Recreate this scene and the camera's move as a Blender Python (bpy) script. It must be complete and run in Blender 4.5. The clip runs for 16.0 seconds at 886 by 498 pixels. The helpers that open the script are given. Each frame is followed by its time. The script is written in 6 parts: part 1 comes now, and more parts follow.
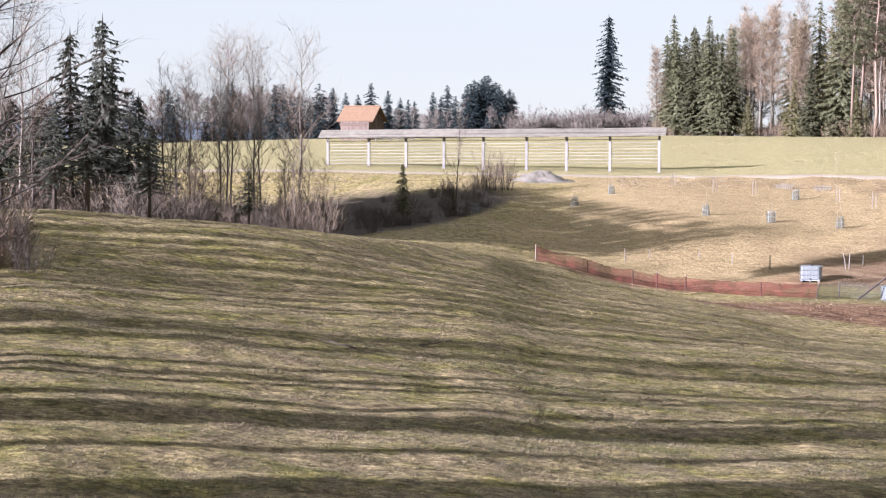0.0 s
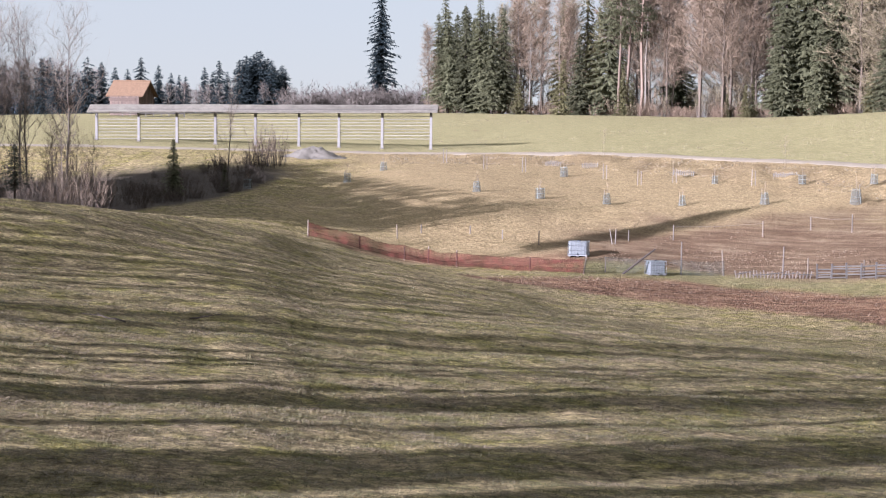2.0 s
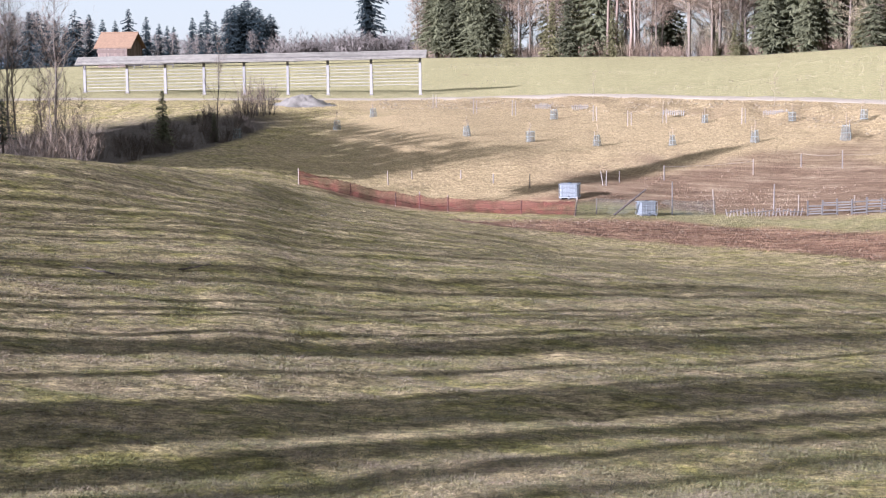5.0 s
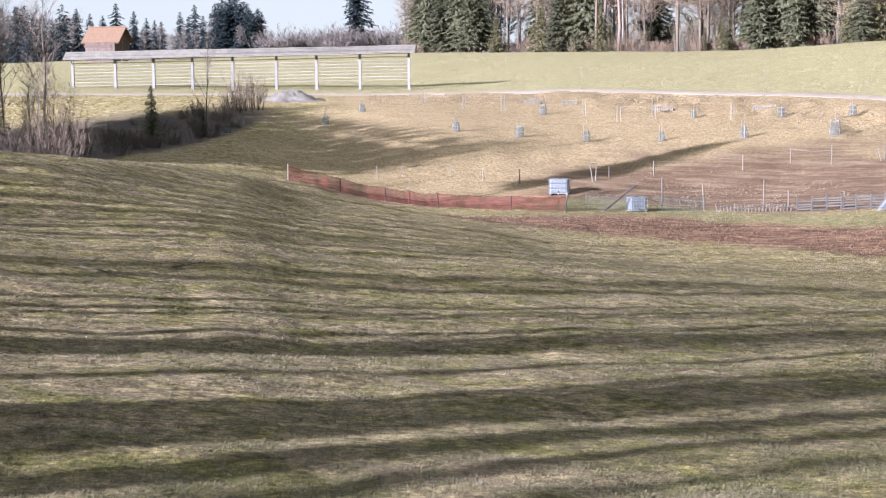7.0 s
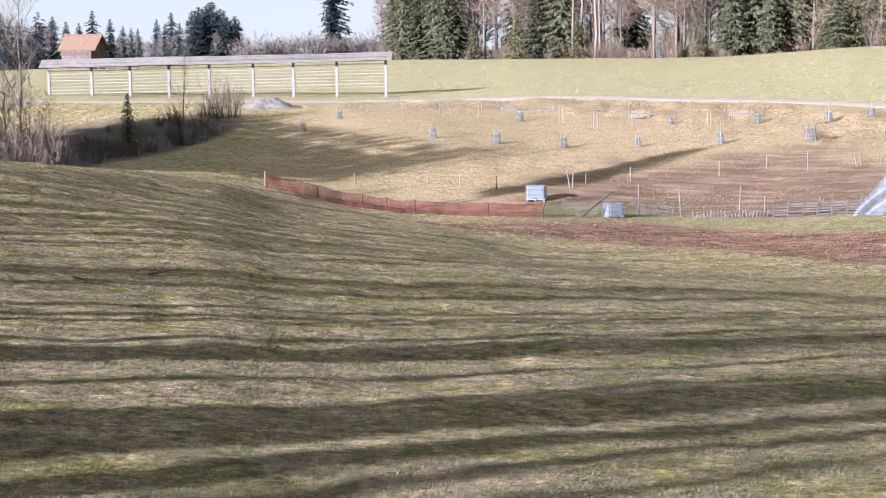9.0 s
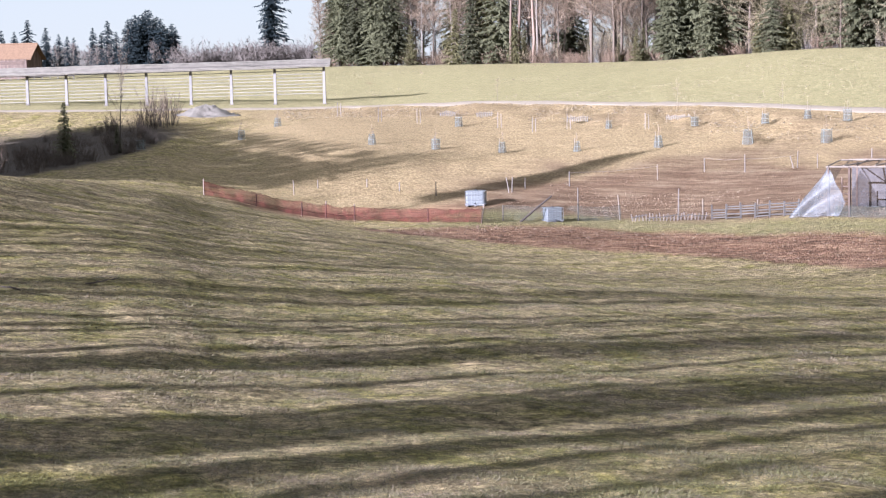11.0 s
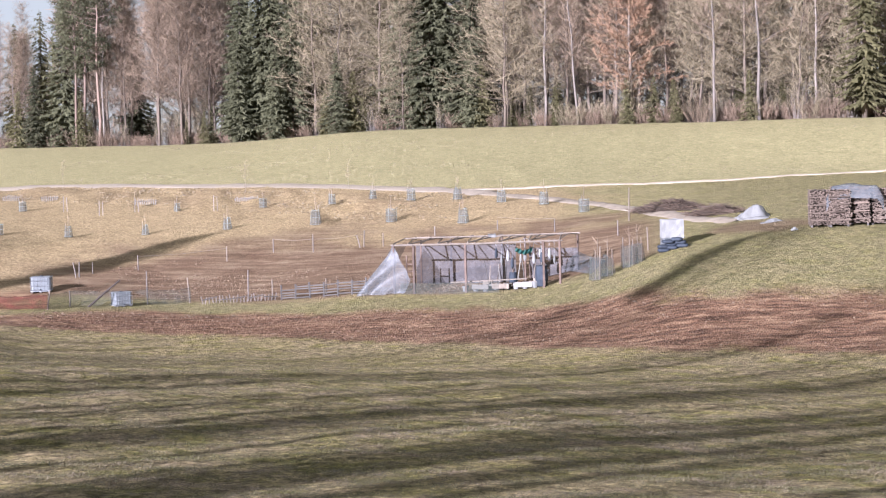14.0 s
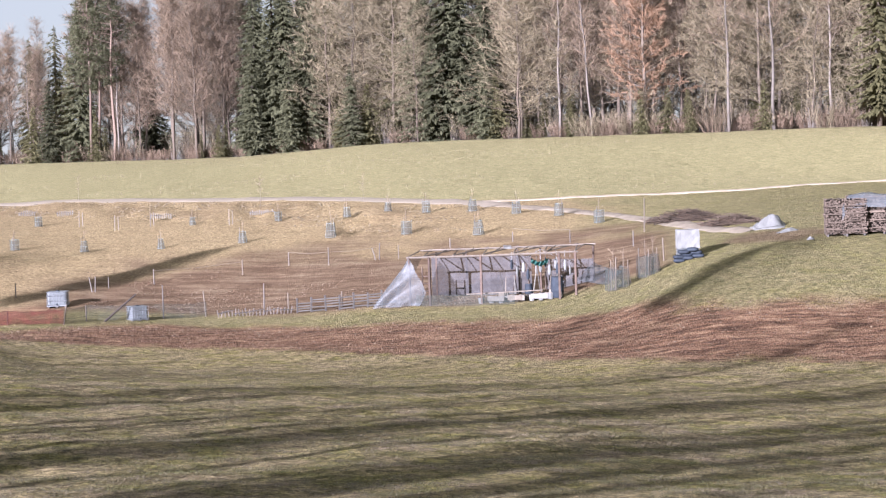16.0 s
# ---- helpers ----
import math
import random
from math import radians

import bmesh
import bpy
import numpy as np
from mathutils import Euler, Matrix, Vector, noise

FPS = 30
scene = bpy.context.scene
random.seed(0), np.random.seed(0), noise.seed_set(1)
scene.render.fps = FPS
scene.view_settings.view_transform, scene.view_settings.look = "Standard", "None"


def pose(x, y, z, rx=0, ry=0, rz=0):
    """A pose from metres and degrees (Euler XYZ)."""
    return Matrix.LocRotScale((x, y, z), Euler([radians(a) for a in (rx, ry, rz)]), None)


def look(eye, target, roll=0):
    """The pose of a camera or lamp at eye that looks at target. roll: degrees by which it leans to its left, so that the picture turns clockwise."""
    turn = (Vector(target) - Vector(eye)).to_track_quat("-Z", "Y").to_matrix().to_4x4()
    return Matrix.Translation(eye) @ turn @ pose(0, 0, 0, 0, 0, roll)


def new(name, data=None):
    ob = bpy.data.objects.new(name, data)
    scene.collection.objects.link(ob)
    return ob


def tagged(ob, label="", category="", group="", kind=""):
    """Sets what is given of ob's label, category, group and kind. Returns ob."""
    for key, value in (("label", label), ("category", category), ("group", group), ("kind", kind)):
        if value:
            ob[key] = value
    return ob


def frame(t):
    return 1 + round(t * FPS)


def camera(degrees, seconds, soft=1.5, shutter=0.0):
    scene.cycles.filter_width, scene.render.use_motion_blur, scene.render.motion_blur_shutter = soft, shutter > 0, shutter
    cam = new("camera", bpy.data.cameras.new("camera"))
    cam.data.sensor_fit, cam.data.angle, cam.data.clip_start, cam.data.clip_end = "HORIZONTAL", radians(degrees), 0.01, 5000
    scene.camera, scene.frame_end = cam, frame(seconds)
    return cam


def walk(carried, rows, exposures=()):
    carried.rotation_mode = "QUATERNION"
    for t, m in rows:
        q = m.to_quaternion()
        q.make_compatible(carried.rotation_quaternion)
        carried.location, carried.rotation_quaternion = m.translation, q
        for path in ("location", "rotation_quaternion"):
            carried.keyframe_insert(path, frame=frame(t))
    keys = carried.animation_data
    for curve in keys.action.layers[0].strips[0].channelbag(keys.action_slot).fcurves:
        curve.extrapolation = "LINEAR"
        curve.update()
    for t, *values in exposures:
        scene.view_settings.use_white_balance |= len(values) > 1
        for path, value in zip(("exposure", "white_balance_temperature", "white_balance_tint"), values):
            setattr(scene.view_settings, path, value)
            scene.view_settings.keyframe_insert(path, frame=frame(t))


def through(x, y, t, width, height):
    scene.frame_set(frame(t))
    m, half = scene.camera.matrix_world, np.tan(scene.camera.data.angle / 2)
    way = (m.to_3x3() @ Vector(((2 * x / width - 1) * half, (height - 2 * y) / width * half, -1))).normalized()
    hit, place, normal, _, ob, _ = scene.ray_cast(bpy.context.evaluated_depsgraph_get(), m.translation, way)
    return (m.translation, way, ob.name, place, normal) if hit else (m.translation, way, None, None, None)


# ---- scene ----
cam = camera(27.64, 16.0, soft=1.25)

EYE = Vector((0.0, 0.0, 10.0))


def aim(bearing, rise, lean, shift=(0.0, 0.0, 0.0)):
    """A camera pose by compass bearing (clockwise from +y), rise over the level and lean to the right, in degrees."""
    b, e = radians(bearing), radians(rise)
    eye = EYE + Vector(shift)
    return look(eye, eye + Vector((math.sin(b) * math.cos(e), math.cos(b) * math.cos(e), math.sin(e))), -lean)


PATH = [
    (0.0, 0.046, -3.460, -0.295, (-0.129, 0.180, 0.048)),
    (0.5, 0.533, -2.586, -0.915, (-0.070, 0.179, 0.048)),
    (1.0, 2.522, -2.657, -1.886, (-0.019, 0.141, 0.056)),
    (1.5, 4.033, -2.476, -0.813, (-0.065, 0.089, 0.011)),
    (2.0, 7.283, -4.119, -0.718, (-0.103, 0.028, -0.036)),
    (2.5, 6.848, -4.352, -0.262, (-0.044, -0.052, -0.007)),
    (3.0, 7.987, -4.652, 1.360, (0.130, -0.157, -0.112)),
    (3.5, 7.929, -5.988, 0.235, (0.088, -0.143, -0.078)),
    (3.7, 7.808, -5.687, 0.990, (0.118, -0.140, -0.094)),
    (5.8, 7.410, -5.940, 0.287, (-0.092, 0.025, -0.002)),
    (6.0, 7.575, -5.881, 0.241, (-0.115, 0.044, -0.006)),
    (6.5, 7.604, -5.996, 0.515, (-0.112, 0.034, 0.000)),
    (7.0, 7.877, -6.040, 0.551, (-0.095, 0.039, 0.025)),
    (7.5, 7.849, -5.923, 0.954, (-0.093, 0.022, 0.002)),
    (8.0, 7.886, -5.655, 0.747, (-0.097, 0.019, -0.004)),
    (8.5, 8.159, -5.604, 0.639, (-0.087, 0.018, -0.001)),
    (9.0, 8.592, -5.821, 0.661, (-0.076, 0.007, 0.008)),
    (9.5, 9.738, -5.716, 0.626, (-0.069, -0.002, -0.002)),
    (9.7, 9.782, -5.792, 0.633, (-0.062, -0.003, -0.011)),
    (11.8, 11.398, -5.105, 1.351, (-0.030, 0.039, 0.024)),
    (12.0, 11.914, -4.786, 1.161, (0.004, 0.030, 0.034)),
    (12.5, 14.437, -3.901, 1.144, (0.077, -0.010, 0.045)),
    (13.0, 17.627, -3.732, 1.844, (0.140, -0.048, 0.037)),
    (13.5, 21.734, -3.292, 1.005, (0.177, -0.062, 0.003)),
    (14.0, 24.092, -3.366, 1.480, (0.143, -0.058, -0.010)),
    (14.5, 23.398, -2.927, 1.684, (0.112, -0.037, 0.022)),
    (15.0, 23.654, -2.943, 1.713, (0.115, -0.053, -0.003)),
    (15.5, 23.621, -2.932, 1.564, (0.137, -0.054, 0.011)),
    (16.0, 23.630, -2.969, 1.923, (0.122, -0.027, -0.012)),
]
walk(cam, [(t, aim(*row)) for t, *row in PATH], exposures=[(0.0, 2.23, 5430, 22), (1.0, 2.1, 5350, 22), (2.0, 1.92, 5300, 22), (2.5, 2.0, 5250, 22), (3.0, 2.06, 5220, 22), (6.0, 2.18, 5160, 21), (9.0, 2.19, 5160, 21), (12.0, 2.1, 5220, 22), (13.0, 1.94, 5280, 23), (16.0, 1.92, 5300, 23)])

# ---- sky and sun ----
SUN_HEADING, SUN_RISE = 60.7, 16.0
world = bpy.data.worlds.new("winter_sky")
scene.world = world
world.use_nodes = True
wn = world.node_tree.nodes
sky = wn.new("ShaderNodeTexSky")
sky.sky_type = "NISHITA"
sky.sun_disc = False
sky.sun_elevation, sky.sun_rotation = radians(SUN_RISE), radians(SUN_HEADING + 180)
sky.altitude = 700.0
sky.air_density, sky.dust_density, sky.ozone_density = 1.0, 0.15, 1.6
# thin winter haze evens the sky out
haze = wn.new("ShaderNodeMix")
haze.data_type = "RGBA"
haze.inputs[0].default_value = 0.93
haze.inputs[7].default_value = (3.12, 3.04, 2.58, 1.0)
world.node_tree.links.new(sky.outputs[0], haze.inputs[6])
world.node_tree.links.new(haze.outputs[2], wn["Background"].inputs["Color"])
wn["Background"].inputs["Strength"].default_value = 0.058

lamp = bpy.data.lights.new("sun", "SUN")
lamp.energy, lamp.angle, lamp.color = 5.0, radians(0.55), (1.0, 0.925, 0.86)
sun = new("sun", lamp)
h, e = radians(SUN_HEADING), radians(SUN_RISE)
SUN_WAY = Vector((math.sin(h) * math.cos(e), math.cos(h) * math.cos(e), -math.sin(e)))
sun.matrix_world = look((-60, -80, 60), Vector((-60, -80, 60)) + SUN_WAY)


# ---- materials ----
def material(name, rough=0.9, metal=0.0, spec=0.3):
    m = bpy.data.materials.new(name)
    m.use_nodes = True
    b = m.node_tree.nodes["Principled BSDF"]
    b.inputs["Roughness"].default_value = rough
    b.inputs["Metallic"].default_value = metal
    b.inputs["Specular IOR Level"].default_value = spec
    return m, m.node_tree.nodes, m.node_tree.links, b


def noise_node(n, l, scale, detail=4.0, rough=0.6, stretch=None, coords="Object", turn=0.0):
    tc = n.new("ShaderNodeTexCoord")
    mp = n.new("ShaderNodeMapping")
    if stretch:
        mp.inputs["Scale"].default_value = stretch
    start = tc.outputs[coords]
    if turn:
        first = n.new("ShaderNodeMapping")
        first.inputs["Rotation"].default_value = (0, 0, radians(turn))
        l.new(start, first.inputs["Vector"])
        start = first.outputs[0]
    l.new(start, mp.inputs["Vector"])
    t = n.new("ShaderNodeTexNoise")
    t.inputs["Scale"].default_value, t.inputs["Detail"].default_value, t.inputs["Roughness"].default_value = scale, detail, rough
    l.new(mp.outputs[0], t.inputs["Vector"])
    return t.outputs["Fac"]


def ramp_node(n, l, fac, stops):
    r = n.new("ShaderNodeValToRGB")
    for i, (p, c) in enumerate(stops):
        el = r.color_ramp.elements[i] if i < 2 else r.color_ramp.elements.new(p)
        el.position, el.color = p, (*c, 1)
    l.new(fac, r.inputs[0])
    return r.outputs[0]


def mix_node(n, l, fac, a, b, mode="MIX"):
    m = n.new("ShaderNodeMix")
    m.data_type, m.blend_type = "RGBA", mode
    for socket, value in ((m.inputs[0], fac), (m.inputs[6], a), (m.inputs[7], b)):
        if isinstance(value, (int, float)):
            socket.default_value = value
        elif isinstance(value, tuple):
            socket.default_value = (*value, 1)
        else:
            l.new(value, socket)
    return m.outputs[2]


def bump_node(n, l, b, height, strength=0.4, dist=0.02):
    bp = n.new("ShaderNodeBump")
    bp.inputs["Strength"].default_value, bp.inputs["Distance"].default_value = strength, dist
    l.new(height, bp.inputs["Height"])
    l.new(bp.outputs[0], b.inputs["Normal"])


def grained(name, dark, light, scale=6.0, stretch=None, rough=0.85, metal=0.0, fine=40.0, bump=0.3, spec=0.3, vary=0.25):
    """Two-scale mottled material, varied a little from object to object."""
    m, n, l, b = material(name, rough, metal, spec)
    col = ramp_node(n, l, noise_node(n, l, scale, stretch=stretch), [(0.3, dark), (0.7, light)])
    f = noise_node(n, l, fine, 2.0, stretch=stretch)
    col = mix_node(n, l, 0.35, col, ramp_node(n, l, f, [(0.3, tuple(0.7 * c for c in dark)), (0.7, light)]))
    info = n.new("ShaderNodeObjectInfo")
    hsv = n.new("ShaderNodeHueSaturation")
    mr = n.new("ShaderNodeMapRange")
    mr.inputs[3].default_value, mr.inputs[4].default_value = 1 - vary, 1 + vary
    l.new(info.outputs["Random"], mr.inputs[0])
    l.new(mr.outputs[0], hsv.inputs["Value"])
    l.new(col, hsv.inputs["Color"])
    l.new(hsv.outputs[0], b.inputs["Base Color"])
    if bump:
        bump_node(n, l, b, f, bump, 0.01)
    return m


def leafy(name, dark, light, spread=0.5, through=0.0):
    """Foliage, needles and twigs: every spray has its own tone; thin ones let some light through."""
    m, n, l, b = material(name, 0.75, 0.0, 0.2)
    geo = n.new("ShaderNodeNewGeometry")
    info = n.new("ShaderNodeObjectInfo")
    col = ramp_node(n, l, geo.outputs["Random Per Island"], [(0.1, dark), (0.9, light)])
    hsv = n.new("ShaderNodeHueSaturation")
    mr = n.new("ShaderNodeMapRange")
    mr.inputs[3].default_value, mr.inputs[4].default_value = 1 - spread / 2, 1 + spread / 2
    l.new(info.outputs["Random"], mr.inputs[0])
    l.new(mr.outputs[0], hsv.inputs["Value"])
    l.new(col, hsv.inputs["Color"])
    l.new(hsv.outputs[0], b.inputs["Base Color"])
    if through:
        thin = n.new("ShaderNodeBsdfTranslucent")
        mixed = n.new("ShaderNodeMixShader")
        mixed.inputs[0].default_value = through
        l.new(hsv.outputs[0], thin.inputs["Color"])
        l.new(b.outputs[0], mixed.inputs[1])
        l.new(thin.outputs[0], mixed.inputs[2])
        l.new(mixed.outputs[0], n["Material Output"].inputs["Surface"])
    return m


def turf(name, dark, light):
    """Grass blades: own tones, greener or drier by patches."""
    m, n, l, b = material(name, 0.8, 0.0, 0.15)
    geo = n.new("ShaderNodeNewGeometry")
    col = ramp_node(n, l, geo.outputs["Random Per Island"], [(0.05, dark), (0.95, light)])
    patch = noise_node(n, l, 0.75, 7.0, 0.72)
    col = mix_node(n, l, 1.0, col, ramp_node(n, l, patch, [(0.40, (0.78, 0.84, 0.55)), (0.50, (1.0, 1.0, 1.0)), (0.60, (1.4, 1.28, 1.35))]), "MULTIPLY")
    l.new(col, b.inputs["Base Color"])
    return m


def ground_material():
    m, n, l, b = material("meadow_ground", 0.95, 0.0, 0.1)

    def attr(name):
        a = n.new("ShaderNodeAttribute")
        a.attribute_name = name
        return a.outputs["Fac"]
    big = noise_node(n, l, 0.12, 5.0, 0.6)
    mid = noise_node(n, l, 1.1, 6.0, 0.7)
    fine = noise_node(n, l, 14.0, 4.0, 0.75)
    tuft = noise_node(n, l, 5.0, 6.0, 0.8)
    # near meadow: moss green, olive and straw
    green = ramp_node(n, l, mid, [(0.28, (0.120, 0.111, 0.037)), (0.45, (0.213, 0.172, 0.069)), (0.58, (0.296, 0.229, 0.107)), (0.75, (0.408, 0.305, 0.165))])
    green = mix_node(n, l, 0.55, green, ramp_node(n, l, tuft, [(0.3, (0.078, 0.068, 0.025)), (0.5, (0.240, 0.194, 0.082)), (0.72, (0.564, 0.428, 0.245))]))
    moss = ramp_node(n, l, big, [(0.42, (0.0, 0.0, 0.0)), (0.62, (0.7, 0.7, 0.7))])
    green = mix_node(n, l, moss, green, mix_node(n, l, 0.55, green, (0.240, 0.207, 0.032)))
    green = mix_node(n, l, 0.35, green, ramp_node(n, l, fine, [(0.32, (0.085, 0.072, 0.032)), (0.66, (0.508, 0.387, 0.214))]))
    # matted straw patches, mossy hollows; shade between the tufts multiplied into the colour
    patch = noise_node(n, l, 0.75, 7.0, 0.72)
    gap = noise_node(n, l, 8.0, 5.0, 0.8)
    straw = ramp_node(n, l, tuft, [(0.3, (0.20, 0.145, 0.08)), (0.55, (0.38, 0.285, 0.165)), (0.72, (0.5, 0.385, 0.24))])
    mossy = ramp_node(n, l, tuft, [(0.3, (0.10, 0.092, 0.024)), (0.55, (0.24, 0.205, 0.052)), (0.72, (0.38, 0.315, 0.105))])
    green = mix_node(n, l, ramp_node(n, l, patch, [(0.48, (0, 0, 0)), (0.62, (0.55, 0.55, 0.55))]), green, straw)
    green = mix_node(n, l, ramp_node(n, l, patch, [(0.40, (0.75, 0.75, 0.75)), (0.47, (0, 0, 0))]), green, mossy)
    thatch = noise_node(n, l, 2.4, 6.0, 0.75)
    green = mix_node(n, l, 1.0, green, ramp_node(n, l, thatch, [(0.37, (0.41, 0.39, 0.37)), (0.48, (0.97, 0.95, 0.93)), (0.59, (1.5, 1.46, 1.42))]), "MULTIPLY")
    green = mix_node(n, l, 1.0, green, ramp_node(n, l, gap, [(0.37, (0.36, 0.35, 0.33)), (0.50, (0.97, 0.95, 0.93)), (0.63, (1.62, 1.56, 1.52))]), "MULTIPLY")
    green = mix_node(n, l, 1.0, green, (0.95, 1.0, 1.09), "MULTIPLY")
    # dry slope
    dry = ramp_node(n, l, mid, [(0.3, (0.165, 0.127, 0.067)), (0.5, (0.263, 0.214, 0.126)), (0.72, (0.349, 0.298, 0.185))])
    dry = mix_node(n, l, 0.4, dry, ramp_node(n, l, fine, [(0.3, (0.137, 0.107, 0.052)), (0.7, (0.370, 0.319, 0.211))]))
    # upper field
    field = ramp_node(n, l, mid, [(0.3, (0.202, 0.177, 0.083)), (0.5, (0.262, 0.225, 0.116)), (0.75, (0.333, 0.280, 0.159))])
    field = mix_node(n, l, 0.3, field, ramp_node(n, l, tuft, [(0.3, (0.181, 0.162, 0.073)), (0.7, (0.363, 0.309, 0.177))]))
    field = mix_node(n, l, 1.0, field, ramp_node(n, l, thatch, [(0.36, (0.82, 0.83, 0.8)), (0.64, (1.16, 1.14, 1.12))]), "MULTIPLY")
    # low-sun shading of the furrows is put into these soil tones
    furrow = noise_node(n, l, 2.2, 8.0, 0.72, (0.26, 1.0, 1.0), turn=24)
    soil = ramp_node(n, l, furrow, [(0.37, (0.045, 0.024, 0.014)), (0.46, (0.125, 0.068, 0.039)), (0.54, (0.255, 0.148, 0.086)), (0.66, (0.46, 0.315, 0.19))])
    soil = mix_node(n, l, 0.2, soil, ramp_node(n, l, tuft, [(0.32, (0.048, 0.023, 0.012)), (0.52, (0.133, 0.073, 0.040)), (0.72, (0.285, 0.191, 0.119))]))
    trail = noise_node(n, l, 1.1, 7.0, 0.7, (0.22, 1.0, 1.0), turn=40)
    dug = ramp_node(n, l, trail, [(0.34, (0.064, 0.034, 0.020)), (0.46, (0.117, 0.069, 0.042)), (0.56, (0.197, 0.134, 0.084)), (0.68, (0.324, 0.248, 0.162))])
    dug = mix_node(n, l, 0.4, dug, ramp_node(n, l, tuft, [(0.32, (0.050, 0.027, 0.014)), (0.55, (0.155, 0.106, 0.061)), (0.7, (0.282, 0.220, 0.134))]))
    dry = mix_node(n, l, 0.35, dry, ramp_node(n, l, trail, [(0.34, (0.15, 0.10, 0.045)), (0.66, (0.40, 0.32, 0.17))]))
    dry = mix_node(n, l, 0.35, dry, ramp_node(n, l, tuft, [(0.34, (0.13, 0.09, 0.04)), (0.66, (0.42, 0.33, 0.18))]))
    # tuft contrast painted in place of small cast shadows on the slope
    dry = mix_node(n, l, 1.0, dry, ramp_node(n, l, tuft, [(0.36, (0.62, 0.60, 0.56)), (0.48, (1.0, 0.99, 0.97)), (0.62, (1.34, 1.33, 1.31))]), "MULTIPLY")
    dry = mix_node(n, l, 1.0, dry, ramp_node(n, l, gap, [(0.36, (0.72, 0.70, 0.66)), (0.62, (1.26, 1.25, 1.24))]), "MULTIPLY")
    dry = mix_node(n, l, 1.0, dry, (0.96, 0.92, 0.92), "MULTIPLY")
    field = mix_node(n, l, 1.0, field, ramp_node(n, l, tuft, [(0.38, (0.80, 0.81, 0.78)), (0.60, (1.2, 1.18, 1.15))]), "MULTIPLY")
    field = mix_node(n, l, 1.0, field, (0.985, 1.0, 1.0), "MULTIPLY")
    litter = ramp_node(n, l, tuft, [(0.3, (0.04, 0.034, 0.027)), (0.55, (0.095, 0.076, 0.058)), (0.75, (0.17, 0.132, 0.1))])
    col = mix_node(n, l, attr("dry"), green, dry)
    lush = mix_node(n, l, 1.0, mix_node(n, l, 0.6, green, field), (0.79, 0.8, 0.76), "MULTIPLY")
    col = mix_node(n, l, attr("lush"), col, lush)
    col = mix_node(n, l, attr("field"), col, field)
    col = mix_node(n, l, attr("dug"), col, dug)
    col = mix_node(n, l, attr("litter"), col, litter)
    col = mix_node(n, l, attr("soil"), col, soil)
    l.new(col, b.inputs["Base Color"])
    # soil rows, tussocks and tufts
    rows = noise_node(n, l, 2.2, 6.0, 0.65, (0.35, 1.0, 1.0))
    add = n.new("ShaderNodeMath")
    add.operation = "MULTIPLY_ADD"
    add.inputs[1].default_value = 2.2
    l.new(rows, add.inputs[0])
    l.new(tuft, add.inputs[2])
    bump_node(n, l, b, add.outputs[0], 1.0, 0.2)
    calm = n.new("ShaderNodeMath")
    calm.operation = "MULTIPLY_ADD"
    calm.inputs[1].default_value, calm.inputs[2].default_value = -0.5, 1.0
    l.new(attr("calm"), calm.inputs[0])
    l.new(calm.outputs[0], [x for x in n if x.type == "BUMP"][0].inputs["Strength"])
    return m


